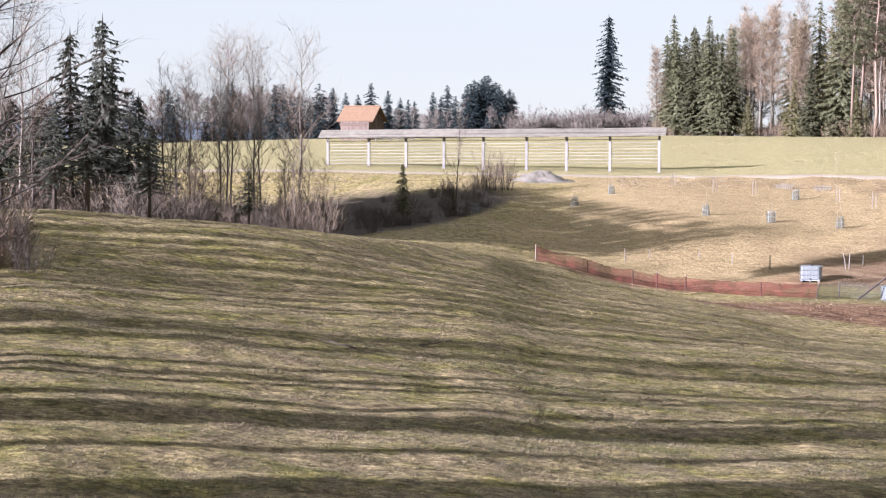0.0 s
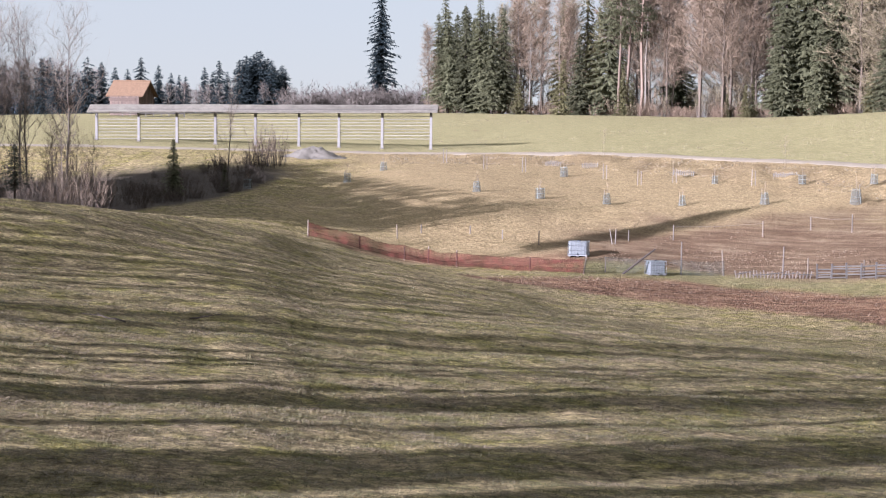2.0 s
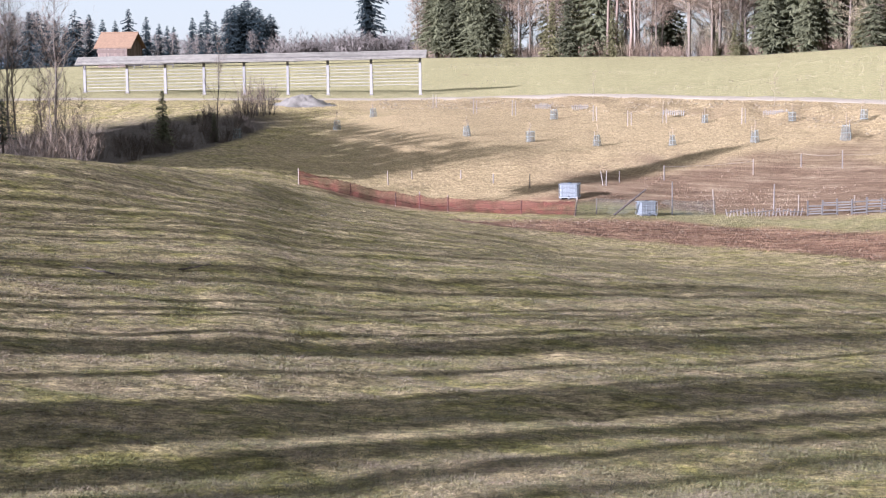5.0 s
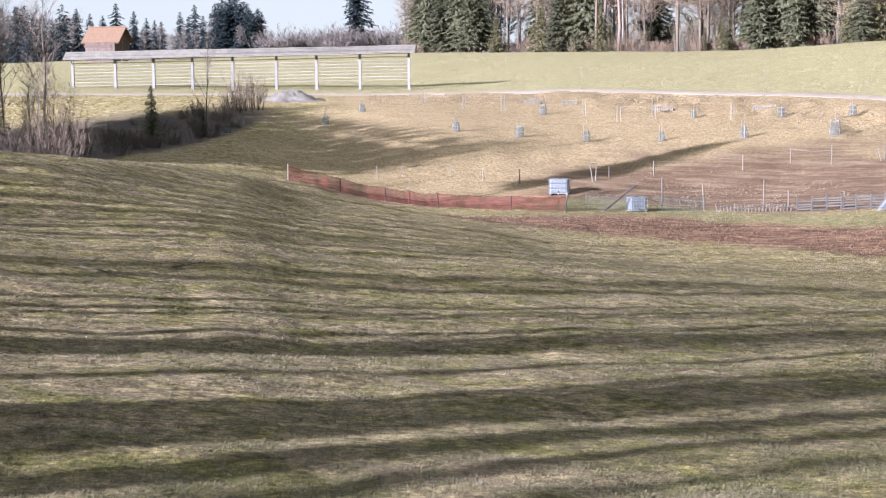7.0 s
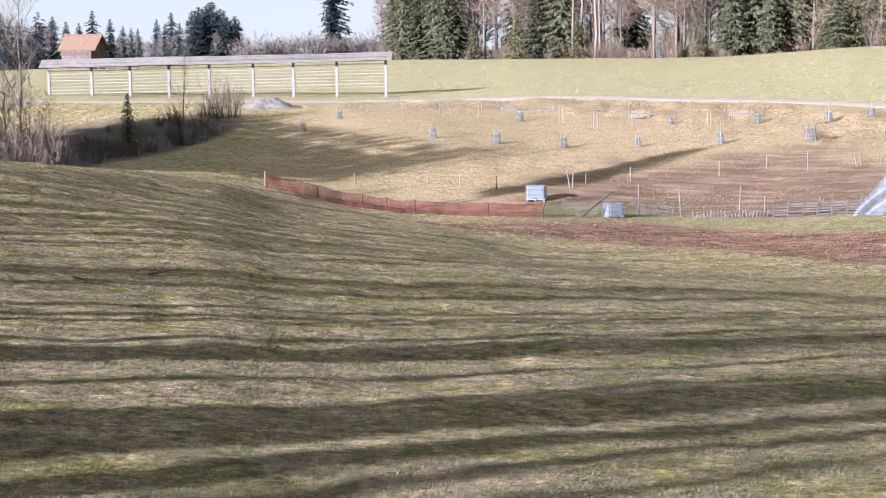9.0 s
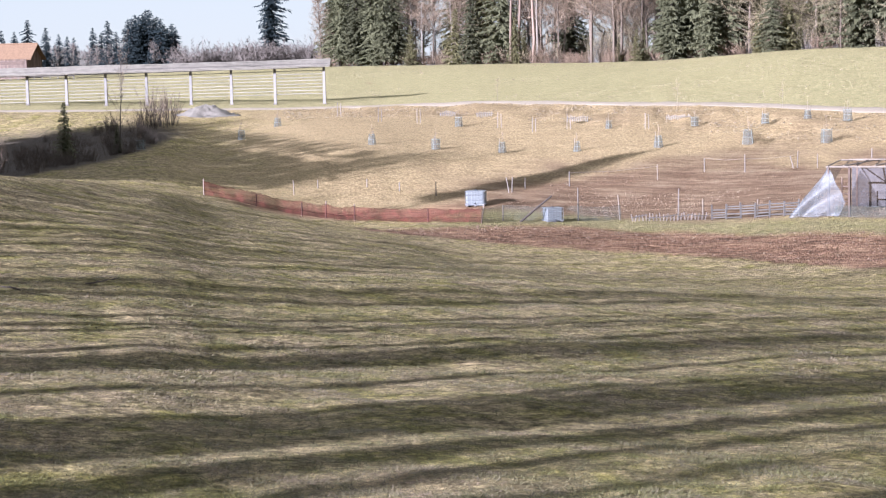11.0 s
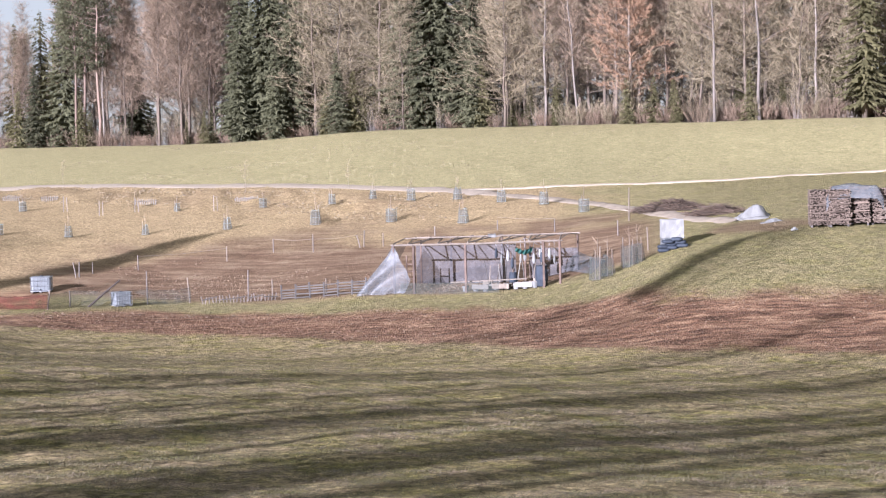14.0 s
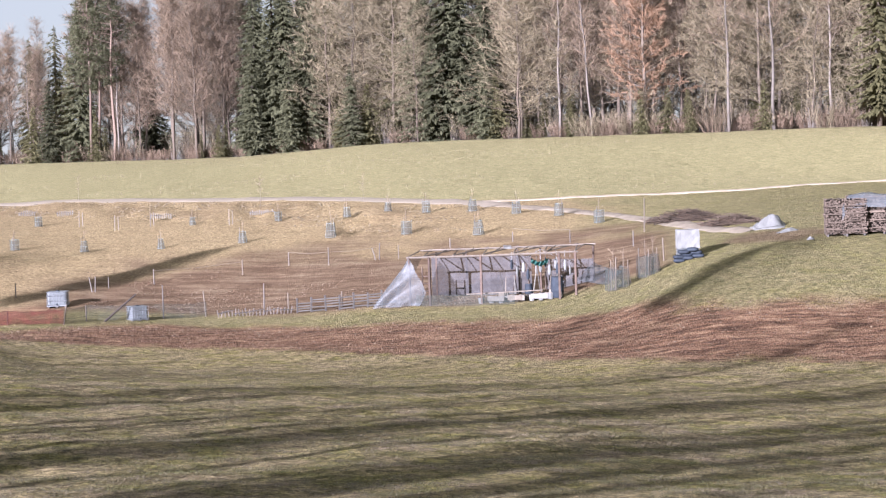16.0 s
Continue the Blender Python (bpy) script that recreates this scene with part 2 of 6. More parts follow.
M = {
    "ground": ground_material(),
    "gravel": grained("pale_gravel", (0.29, 0.238, 0.175), (0.44, 0.362, 0.272), 3.0, fine=18, bump=0.5),
    "track": grained("worn_gravel_track", (0.17, 0.132, 0.092), (0.4, 0.33, 0.245), 1.1, fine=7, bump=0.6),
    "heap": grained("grey_gravel", (0.105, 0.092, 0.076), (0.17, 0.15, 0.125), 5.0, fine=25, bump=0.6),
    "chalk": grained("white_chippings", (0.16, 0.156, 0.147), (0.225, 0.22, 0.208), 5.0, fine=25, bump=0.6),
    "post": grained("pale_concrete", (0.165, 0.154, 0.143), (0.225, 0.211, 0.198), 2.0, bump=0.15, vary=0.08),
    "old_wood": grained("weathered_wood", (0.055, 0.048, 0.043), (0.125, 0.11, 0.098), 3.0, (1, 1, 8), bump=0.3),
    "rail": grained("silvered_rail_wood", (0.19, 0.174, 0.148), (0.29, 0.268, 0.228), 3.0, bump=0.2, vary=0.15),
    "rail_grey": grained("grey_rail_laths", (0.04, 0.036, 0.032), (0.08, 0.073, 0.065), 3.0, bump=0.2, vary=0.2),
    "shingle": grained("grey_shingles", (0.115, 0.102, 0.082), (0.2, 0.18, 0.148), 2.0, bump=0.3),
    "dark_wood": grained("dark_brown_boards", (0.055, 0.038, 0.03), (0.13, 0.09, 0.07), 3.0, bump=0.3),
    "barn_wood": grained("brown_barn_boards", (0.085, 0.06, 0.05), (0.17, 0.125, 0.1), 3.0, bump=0.3),
    "rooftile": grained("orange_clay_tiles", (0.1, 0.06, 0.036), (0.15, 0.093, 0.055), 3.0, bump=0.4),
    "bark": grained("grey_brown_bark", (0.062, 0.048, 0.035), (0.145, 0.113, 0.085), 5.0, fine=30, bump=0.5),
    "alder_bark": grained("brown_alder_bark", (0.075, 0.062, 0.05), (0.175, 0.145, 0.117), 5.0, fine=30, bump=0.5),
    "pale_bark": grained("pale_birch_bark", (0.1, 0.084, 0.07), (0.21, 0.179, 0.15), 4.0, fine=20, bump=0.3),
    "pine_bark": grained("reddish_pine_bark", (0.11, 0.075, 0.056), (0.22, 0.16, 0.122), 4.0, fine=20, bump=0.4),
    "dark_bark": grained("dark_bark", (0.028, 0.022, 0.018), (0.075, 0.057, 0.047), 5.0, fine=30, bump=0.5),
    "twig": leafy("brown_twigs", (0.102, 0.074, 0.05), (0.255, 0.186, 0.128), 0.3),
    "twig_grey": leafy("grey_olive_twigs", (0.112, 0.09, 0.056), (0.27, 0.219, 0.138), 0.3),
    "twig_brook": leafy("brookside_twigs", (0.085, 0.062, 0.043), (0.185, 0.138, 0.098), 0.4),
    # far twigs: haze of the distance is put into the colour
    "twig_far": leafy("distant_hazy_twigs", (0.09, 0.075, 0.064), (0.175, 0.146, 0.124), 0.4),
    "twig_dark": leafy("dark_twigs", (0.045, 0.035, 0.027), (0.115, 0.09, 0.07), 0.3),
    "twig_red": leafy("reddish_twigs", (0.12, 0.083, 0.056), (0.225, 0.162, 0.113), 0.3),
    "beech": leafy("withered_beech_leaves", (0.16, 0.096, 0.056), (0.27, 0.168, 0.104), 0.2),
    "needle": leafy("dark_spruce_needles", (0.076, 0.077, 0.043), (0.134, 0.13, 0.072), 0.5, 0.4),
    # darker copy of the spruce needles, with shade put into its colour
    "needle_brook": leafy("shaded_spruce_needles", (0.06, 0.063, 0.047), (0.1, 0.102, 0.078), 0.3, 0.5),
    # far spruce needles: distance haze painted in as a bluer colour
    "needle_far": leafy("hazy_far_needles", (0.023, 0.032, 0.035), (0.042, 0.056, 0.059), 0.4, 0.4),
    # lighter olive copy of the needles; low sunlight is in the colour
    "needle_light": leafy("olive_sunlit_needles", (0.085, 0.078, 0.036), (0.155, 0.138, 0.066), 0.4, 0.4),
    "grass": turf("grass_blades", (0.045, 0.042, 0.019), (0.19, 0.17, 0.086)),
    "straw": turf("straw_blades", (0.065, 0.053, 0.035), (0.25, 0.203, 0.132)),
    "clod": leafy("red_brown_clods", (0.07, 0.039, 0.024), (0.16, 0.094, 0.057), 0.1),
    "straw_lump": leafy("dry_plant_remains", (0.1, 0.07, 0.045), (0.21, 0.155, 0.105), 0.1),
    "bank_tuft": leafy("tan_grass_clumps", (0.11, 0.084, 0.053), (0.19, 0.15, 0.096), 0.1),
    "tank": grained("white_tank_plastic", (0.115, 0.123, 0.128), (0.16, 0.171, 0.177), 2.0, rough=0.4, bump=0.0, spec=0.5, vary=0.06),
    "steel": grained("galvanised_steel", (0.25, 0.26, 0.27), (0.38, 0.39, 0.41), 5.0, rough=0.45, metal=0.7, bump=0.0),
    "sack": grained("dark_plastic_sacks", (0.012, 0.016, 0.023), (0.035, 0.042, 0.055), 4.0, rough=0.7, bump=0.3, spec=0.3),
    "wire": grained("dull_wire", (0.20, 0.20, 0.20), (0.36, 0.36, 0.36), 5.0, rough=0.6, metal=0.4, bump=0.0),
    "guard": grained("grey_green_mesh", (0.15, 0.17, 0.155), (0.25, 0.28, 0.255), 5.0, rough=0.7, bump=0.0),
    "stake": grained("pale_stakes", (0.115, 0.098, 0.085), (0.18, 0.152, 0.132), 4.0, bump=0.2),
    "brown_stake": grained("brown_stakes", (0.1, 0.08, 0.062), (0.19, 0.152, 0.12), 4.0, bump=0.2),
    "pickets": grained("whitewashed_pickets", (0.145, 0.133, 0.117), (0.225, 0.205, 0.182), 4.0, bump=0.2),
    "frame_wood": grained("greenhouse_laths", (0.12, 0.097, 0.076), (0.235, 0.195, 0.158), 4.0, bump=0.2),
    "teal": grained("teal_plastic", (0.03, 0.085, 0.072), (0.05, 0.14, 0.12), 3.0, rough=0.5, bump=0.0),
    "split": grained("split_logs", (0.075, 0.054, 0.04), (0.165, 0.124, 0.094), 8.0, fine=30, bump=0.4, vary=0.28),
    "brush": grained("brushwood", (0.08, 0.054, 0.038), (0.17, 0.12, 0.086), 8.0, bump=0.3),
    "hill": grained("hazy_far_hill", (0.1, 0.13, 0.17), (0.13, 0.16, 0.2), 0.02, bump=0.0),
}


def sheet_material(name, colour, clear, rough=0.8, spec=0.1, low=0.75):
    """Thin film or fine netting that lets part of the light through."""
    m, n, l, b = material(name, rough, 0.0, spec)
    f = noise_node(n, l, 3.0, 4.0)
    l.new(ramp_node(n, l, f, [(0.35, tuple(low * c for c in colour)), (0.65, colour)]), b.inputs["Base Color"])
    mr = n.new("ShaderNodeMapRange")
    mr.inputs[3].default_value, mr.inputs[4].default_value = 1 - clear - 0.2, 1 - clear + 0.2
    l.new(f, mr.inputs[0])
    l.new(mr.outputs[0], b.inputs["Alpha"])
    bump_node(n, l, b, f, 0.3, 0.03)
    return m


M["film"] = sheet_material("clear_greenhouse_film", (0.145, 0.152, 0.16), 0.5, 0.45, 0.3)
M["shade_net"] = sheet_material("grey_shade_netting", (0.095, 0.088, 0.09), 0.25)
M["green_net"] = sheet_material("green_wire_netting", (0.09, 0.10, 0.09), 0.7)
M["guard_net"] = sheet_material("grey_green_guard_mesh", (0.12, 0.127, 0.115), 0.62)
M["red_net"] = sheet_material("orange_barrier_net", (0.095, 0.026, 0.02), 0.42, low=0.3)


# ---- mesh helpers ----
class Geo:
    """Collects vertices and faces of one mesh."""

    def __init__(self):
        self.v, self.f = [], []

    def tube(self, pts, radii, sides=5, cap=True):
        pts = [Vector(p) for p in pts]
        base = len(self.v)
        for i, (p, r) in enumerate(zip(pts, radii)):
            d = (pts[min(i + 1, len(pts) - 1)] - pts[max(i - 1, 0)]).normalized()
            a = d.cross(Vector((0.31, 0.95, 0.05)) if abs(d.z) > 0.9 else Vector((0, 0, 1))).normalized()
            c = d.cross(a)
            for k in range(sides):
                w = 2 * math.pi * k / sides
                self.v.append(p + a * (r * math.cos(w)) + c * (r * math.sin(w)))
        for i in range(len(pts) - 1):
            for k in range(sides):
                k2 = (k + 1) % sides
                self.f.append((base + i * sides + k, base + i * sides + k2, base + (i + 1) * sides + k2, base + (i + 1) * sides + k))
        if cap and sides > 3:
            self.f.append(tuple(base + k for k in range(sides))[::-1])
            self.f.append(tuple(base + (len(pts) - 1) * sides + k for k in range(sides)))
        return self

    def box(self, centre, size, m=None, taper=1.0):
        base = len(self.v)
        c, s = Vector(centre), Vector(size) / 2
        for z in (-1, 1):
            k = taper if z > 0 else 1.0
            for x, y in ((-1, -1), (1, -1), (1, 1), (-1, 1)):
                p = Vector((x * s.x * k, y * s.y * k, z * s.z))
                self.v.append(c + (m @ p if m else p))
        for q in ((3, 2, 1, 0), (4, 5, 6, 7), (0, 1, 5, 4), (1, 2, 6, 5), (2, 3, 7, 6), (3, 0, 4, 7)):
            self.f.append(tuple(base + i for i in q))
        return self

    def face(self, *pts):
        base = len(self.v)
        self.v.extend(Vector(p) for p in pts)
        self.f.append(tuple(range(base, base + len(pts))))
        return self

    def grid(self, rows):
        """A sheet over rows of points."""
        base, w = len(self.v), len(rows[0])
        for row in rows:
            self.v.extend(Vector(p) for p in row)
        for i in range(len(rows) - 1):
            for j in range(w - 1):
                a = base + i * w + j
                self.f.append((a, a + 1, a + w + 1, a + w))
        return self

    def mesh(self, name, mat, smooth=False):
        me = bpy.data.meshes.new(name)
        me.from_pydata(self.v, [], self.f)
        me.materials.append(mat)
        if smooth:
            me.polygons.foreach_set("use_smooth", [True] * len(me.polygons))
        me.update()
        return me


def thing(name, where, label, category, group="", kind="", turn=0.0):
    ob = new(name)
    ob.empty_display_size = 0.2
    ob.matrix_world = Matrix.Translation(where) @ Matrix.Rotation(radians(turn), 4, "Z")
    return tagged(ob, label, category, group, kind)


def part(name, geo, mat, parent, label="", smooth=False):
    ob = new(name, geo.mesh(name, mat, smooth) if isinstance(geo, Geo) else geo)
    ob.parent = parent
    return tagged(ob, label)


def solo(name, geo, mat, where, label, category="", group="", kind="", turn=0.0, smooth=False):
    ob = new(name, geo.mesh(name, mat, smooth))
    ob.matrix_world = Matrix.Translation(where) @ Matrix.Rotation(radians(turn), 4, "Z")
    return tagged(ob, label, category, group, kind)


# ---- the lie of the land ----
# Lines of the valley round the look-out: distance and height at each bearing.
BEARINGS = [-14, -9, -4, 1, 3.2, 7, 12, 17, 22, 27, 32, 38]
LINES = [
    ([18.0, 18.0, 18.0, 18.0, 18.0, 18.0, 18.0, 18.0, 18.0, 18.0, 18.0, 18.0], [6.41, 6.22, 6.08, 5.99, 5.93, 5.89, 5.86, 5.85, 5.85, 5.84, 5.81, 5.79]),  # near bank
    ([48.0, 48.0, 48.0, 48.0, 48.0, 48.0, 48.0, 48.0, 48.0, 48.0, 48.0, 48.0], [6.82, 6.29, 5.78, 5.33, 4.93, 4.52, 4.13, 3.8, 3.52, 3.27, 3.02, 2.76]),  # lower meadow
    ([64.0, 64.0, 66.0, 80.0, 84.0, 88.0, 88.0, 86.0, 81.0, 76.0, 72.0, 72.0], [7.56, 7.2, 6.54, 4.95, 3.86, 2.52, 1.51, 1.05, 1.08, 1.27, 1.47, 1.39]),  # hollow edge
    ([96.0, 96.0, 98.0, 104.0, 104.5, 106.0, 108.0, 103.0, 98.0, 97.0, 95.0, 98.0], [4.4, 4.5, 4.4, 3.7, 2.88, 1.46, 1.62, 1.28, 1.7, 2.15, 4.19, 4.93]),  # fence line
    ([140.0, 140.0, 140.0, 124.0, 133.8, 130.0, 128.0, 127.0, 126.0, 122.0, 118.0, 116.0], [3.64, 3.89, 4.13, 4.33, 4.39, 4.93, 4.1, 4.32, 4.55, 4.79, 5.26, 6.05]),  # orchard row
    ([168.0, 168.0, 168.0, 168.0, 167.6, 167.0, 162.0, 152.0, 142.0, 140.0, 146.0, 152.0], [7.11, 7.12, 7.15, 6.92, 6.86, 6.81, 7.07, 6.88, 6.53, 6.31, 6.35, 6.71]),  # road
    ([320.0, 320.0, 320.0, 315.0, 309.5, 300.0, 275.0, 248.0, 225.0, 208.0, 198.0, 190.0], [8.32, 9.21, 10.12, 10.48, 10.67, 10.94, 10.83, 10.69, 11.68, 11.61, 11.56, 11.49]),  # wood edge
]


def along(bearing, values):
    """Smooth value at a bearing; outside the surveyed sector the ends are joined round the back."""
    b = np.asarray(bearing, float)
    b = (b + 168) % 360 - 168
    xs = np.array([BEARINGS[-1] - 360, *BEARINGS, BEARINGS[0] + 360], float)
    ys = np.array([values[-1], *values, values[0]], float)
    d = np.diff(ys) / np.diff(xs)
    t = np.concatenate([[0], (d[:-1] + d[1:]) / 2, [0]])
    t[1], t[-2] = 0, 0
    i = np.clip(np.searchsorted(xs, b) - 1, 0, len(xs) - 2)
    w = xs[i + 1] - xs[i]
    u = (b - xs[i]) / w
    return (ys[i] * (1 + 2 * u) * (1 - u) ** 2 + t[i] * w * u * (1 - u) ** 2
            + ys[i + 1] * u * u * (3 - 2 * u) + t[i + 1] * w * u * u * (u - 1))


def height(x, y):
    """Height of the ground, without its small unevenness."""
    x, y = np.asarray(x, float), np.asarray(y, float)
    r, b = np.hypot(x, y), np.degrees(np.arctan2(x, y))
    one = np.ones_like(r)
    R = [0 * one] + [along(b, p) for p, _ in LINES] + [700 * one, 6000 * one]
    Z = [8.3 * one] + [along(b, q) for _, q in LINES] + [9.0 * one, 8.0 * one]
    D = [(Z[k + 1] - Z[k]) / (R[k + 1] - R[k]) for k in range(len(R) - 1)]
    T = [D[0]]
    for k in range(1, len(R) - 1):
        same = D[k - 1] * D[k] > 0
        w1, w2 = 2 * (R[k + 1] - R[k]) + R[k] - R[k - 1], R[k + 1] - R[k] + 2 * (R[k] - R[k - 1])
        T.append(np.where(same, (w1 + w2) / (w1 / np.where(same, D[k - 1], 1) + w2 / np.where(same, D[k], 1)), 0))
    T.append(0 * one)
    z = Z[-1]
    for k in range(len(R) - 1):
        w = R[k + 1] - R[k]
        u = (r - R[k]) / w
        s = (Z[k] * (1 + 2 * u) * (1 - u) ** 2 + T[k] * w * u * (1 - u) ** 2
             + Z[k + 1] * u * u * (3 - 2 * u) + T[k + 1] * w * u * u * (u - 1))
        z = np.where((r >= R[k]) & (r < R[k + 1]), s, z)
    return z


def value_noise(x, y, scale, seed):
    """Smooth random field in -1..1."""
    table = np.random.RandomState(seed).rand(256, 256) * 2 - 1
    x, y = np.asarray(x) / scale, np.asarray(y) / scale
    i, j = np.floor(x).astype(int), np.floor(y).astype(int)
    u, v = x - i, y - j
    u, v = u * u * (3 - 2 * u), v * v * (3 - 2 * v)
    g = lambda a, b: table[a % 256, b % 256]
    return (g(i, j) * (1 - u) + g(i + 1, j) * u) * (1 - v) + (g(i, j + 1) * (1 - u) + g(i + 1, j + 1) * u) * v


def surface(x, y):
    """Height of the ground with its hummocks."""
    r = np.hypot(x, y)
    fade = np.clip((r - 3) / 10, 0, 1)
    return height(x, y) + fade * (0.05 * value_noise(x, y, 1.7, 3) + 0.03 * value_noise(x, y, 0.6, 4) + 0.05 * value_noise(x, y, 7.0, 5) * np.clip(r / 60, 0, 1))


def spot(bearing, dist, sink=0.0):
    """A point on the ground at that bearing and distance."""
    b = radians(bearing)
    x, y = dist * math.sin(b), dist * math.cos(b)
    return Vector((x, y, float(surface(np.array([x]), np.array([y]))[0]) - sink))


def smooth01(x, a, b):
    t = np.clip((np.asarray(x, float) - a) / (b - a), 0, 1)
    return t * t * (3 - 2 * t)


def thicket_foot(b):
    """Distance at which the brookside thicket begins."""
    return np.interp(b, [-14, -6, -4, -1.5, 1.1, 2.1], [78, 84, 98, 118, 131, 143])


def build_ground():
    fine = np.arange(-22, 46.01, 0.17)
    coarse = np.arange(50, 336, 4.0)
    bs = np.concatenate([fine, coarse])
    rs = np.concatenate([[0.4, 2, 4, 6, 8, 10], 11 * 1.0135 ** np.arange(0, 270), np.geomspace(430, 5500, 14)])
    B, R = np.meshgrid(np.radians(bs), rs)
    x, y = (R * np.sin(B)).ravel(), (R * np.cos(B)).ravel()
    b, r = np.degrees(B).ravel(), R.ravel()
    b = (b + 168) % 360 - 168
    z = surface(x, y)
    rc, rd, re, rr, rw = (along(b, LINES[k][0]) for k in (2, 3, 4, 5, 6))
    wob = value_noise(x, y, 5, 11) + 0.6 * value_noise(x, y, 1.3, 12)
    u = (r - rc) / (rd - rc) + 0.07 * wob
    top = np.interp(b, [7.3, 9, 13, 23, 28, 40], [0.0, 0.3, 0.55, 0.72, 0.6, 0.45])
    soil = smooth01(u, -0.02, 0.04) * (1 - smooth01(u, top - 0.05, top + 0.05)) * smooth01(b, 7.2, 8.5)
    dry = smooth01(r, rd - 4 + 2 * wob, rd + 2 + 2 * wob) * (1 - smooth01(b + wob, 29.5, 33)) * smooth01(b + 1.5 * wob, 0, 7)
    field = smooth01(r, rr - 1, rr + 2)
    dug = smooth01(r, rd - 1 + wob, rd + 1 + wob) * (1 - smooth01(r, rd + 9 + 4 * wob + 0.9 * np.clip(b - 14, 0, 9), rd + 19 + 5 * wob + 0.9 * np.clip(b - 14, 0, 9))) * smooth01(b, 9, 13) * (1 - smooth01(b, 30, 32))
    foot = thicket_foot(b)
    # dark hollow floor: litter, with the trees' shade painted into the same mask
    litter = smooth01(r, foot - 2 + wob, foot + 2 + wob) * (1 - smooth01(r, 147 + 2 * wob, 154 + 2 * wob)) * (1 - smooth01(b + 0.4 * wob, 1.4, 3.0)) * smooth01(b, -40, -30)
    bank = smooth01(r, rr - 17 + 4 * wob, rr - 11 + 4 * wob) * (1 - smooth01(r, rr - 4 + wob, rr - 2 + wob)) * smooth01(b, 5, 8) * (1 - smooth01(b, 22, 26))
    dug = np.maximum(dug, 0.3 * bank * smooth01(value_noise(x, y, 3.0, 31) + 0.5 * value_noise(x, y, 0.9, 32), -0.4, 0.5))
    dug = np.maximum(dug, 0.8 * (1 - smooth01(np.hypot((b - 34.2) / 2.0, (r - 101.5) / 3.2) + 0.25 * wob, 0.6, 1.1)))
    # brown strip along the sun's heading: bare soil with tree shade painted in
    heading = radians(SUN_HEADING)
    shade_strip_off = x * math.cos(heading) - y * math.sin(heading) + 2.2 * wob
    dug = np.maximum(dug, 0.8 * smooth01(shade_strip_off, -86, -82.5) * (1 - smooth01(shade_strip_off, -79, -76)) * smooth01(r, rd + 6, rd + 10) * (1 - smooth01(r, 122, 131)))
    soil = np.maximum(soil, 0.75 * smooth01(r, rd - 2.5 + 0.8 * wob, rd - 1.2) * (1 - smooth01(r, rd + 2.5 + 1.5 * wob, rd + 4.5)) * smooth01(b, 3.2, 4.2) * (1 - smooth01(b, 11.3, 12)))
    litter = np.maximum(litter, smooth01(r, rw - 2 + wob, rw + 3 + wob) * (1 - smooth01(r, 500, 600)))
    z = z + bank * (0.3 * value_noise(x, y, 1.7, 33) + 0.16 * value_noise(x, y, 0.8, 34))
    z = z + soil * (0.03 * value_noise(x, y, 0.9, 21) + 0.04 * value_noise(x, y, 0.35, 22))
    lush = smooth01(b + 0.5 * wob, 9, 12) * smooth01(u, top - 0.02, top + 0.05) * (1 - smooth01(r, rd - 2, rd + 2) * (1 - smooth01(b + wob, 27, 30))) * (1 - field)
    n, w = len(rs), len(bs)
    idx = np.arange(n * w).reshape(n, w)
    nxt = np.roll(idx, -1, axis=1)
    q = np.stack([idx[:-1], nxt[:-1], nxt[1:], idx[1:]], -1).reshape(-1, 4)
    me = bpy.data.meshes.new("ground")
    me.from_pydata(np.stack([x, y, z], 1).tolist(), [], [tuple(a) for a in q[:, ::-1].tolist()] + [tuple(int(k) for k in idx[0][::1])])
    me.polygons.foreach_set("use_smooth", [True] * len(me.polygons))
    for name, values in (("soil", soil), ("dry", dry), ("field", field), ("dug", dug), ("litter", litter), ("lush", lush), ("calm", np.maximum(dry, field))):
        me.attributes.new(name, "FLOAT", "POINT").data.foreach_set("value", values.astype(np.float32))
    me.materials.append(M["ground"])
    me.update()
    tagged(new("ground", me), "rolling winter meadow with dry grass and bare soil", "ground", kind="structure")


build_ground()


def lane(name, line, half, mat, label, crown=0.05):
    """A gravel lane along (bearing, distance) stations."""
    pts = []
    for (b0, r0), (b1, r1) in zip(line, line[1:]):
        for k in range(12):
            t = k / 12
            pts.append((b0 + (b1 - b0) * t, r0 + (r1 - r0) * t))
    pts.append(line[-1])
    xy = [Vector((r * math.sin(radians(b)), r * math.cos(radians(b)))) for b, r in pts]
    rows = []
    for i, p in enumerate(xy):
        d = (xy[min(i + 1, len(xy) - 1)] - xy[max(i - 1, 0)]).normalized()
        nrm = Vector((-d.y, d.x))
        row = []
        for s in (-1.0, -0.8, -0.45, 0.0, 0.45, 0.8, 1.0):
            k = half * (1 + 0.12 * math.sin(i * 0.9) + random.uniform(-0.06, 0.06))
            q = p + nrm * s * k
            z = float(surface(np.array([q.x]), np.array([q.y]))[0])
            row.append((q.x, q.y, z + (-0.08 if abs(s) == 1 else crown * (1.6 - abs(s)) + (0.03 if s == 0 else 0))))
        rows.append(row)
    g = Geo().grid(rows)
    return solo(name, g, mat, (0, 0, 0), label, "road", kind="structure", smooth=True)


lane("road", [(-16, 168), (-9, 168), (-4, 168), (1, 168), (7, 167), (12, 162), (17, 152), (22, 143), (24.6, 139.1), (25.6, 136.9)], 1.5, M["gravel"], "pale gravel farm road along the slope")
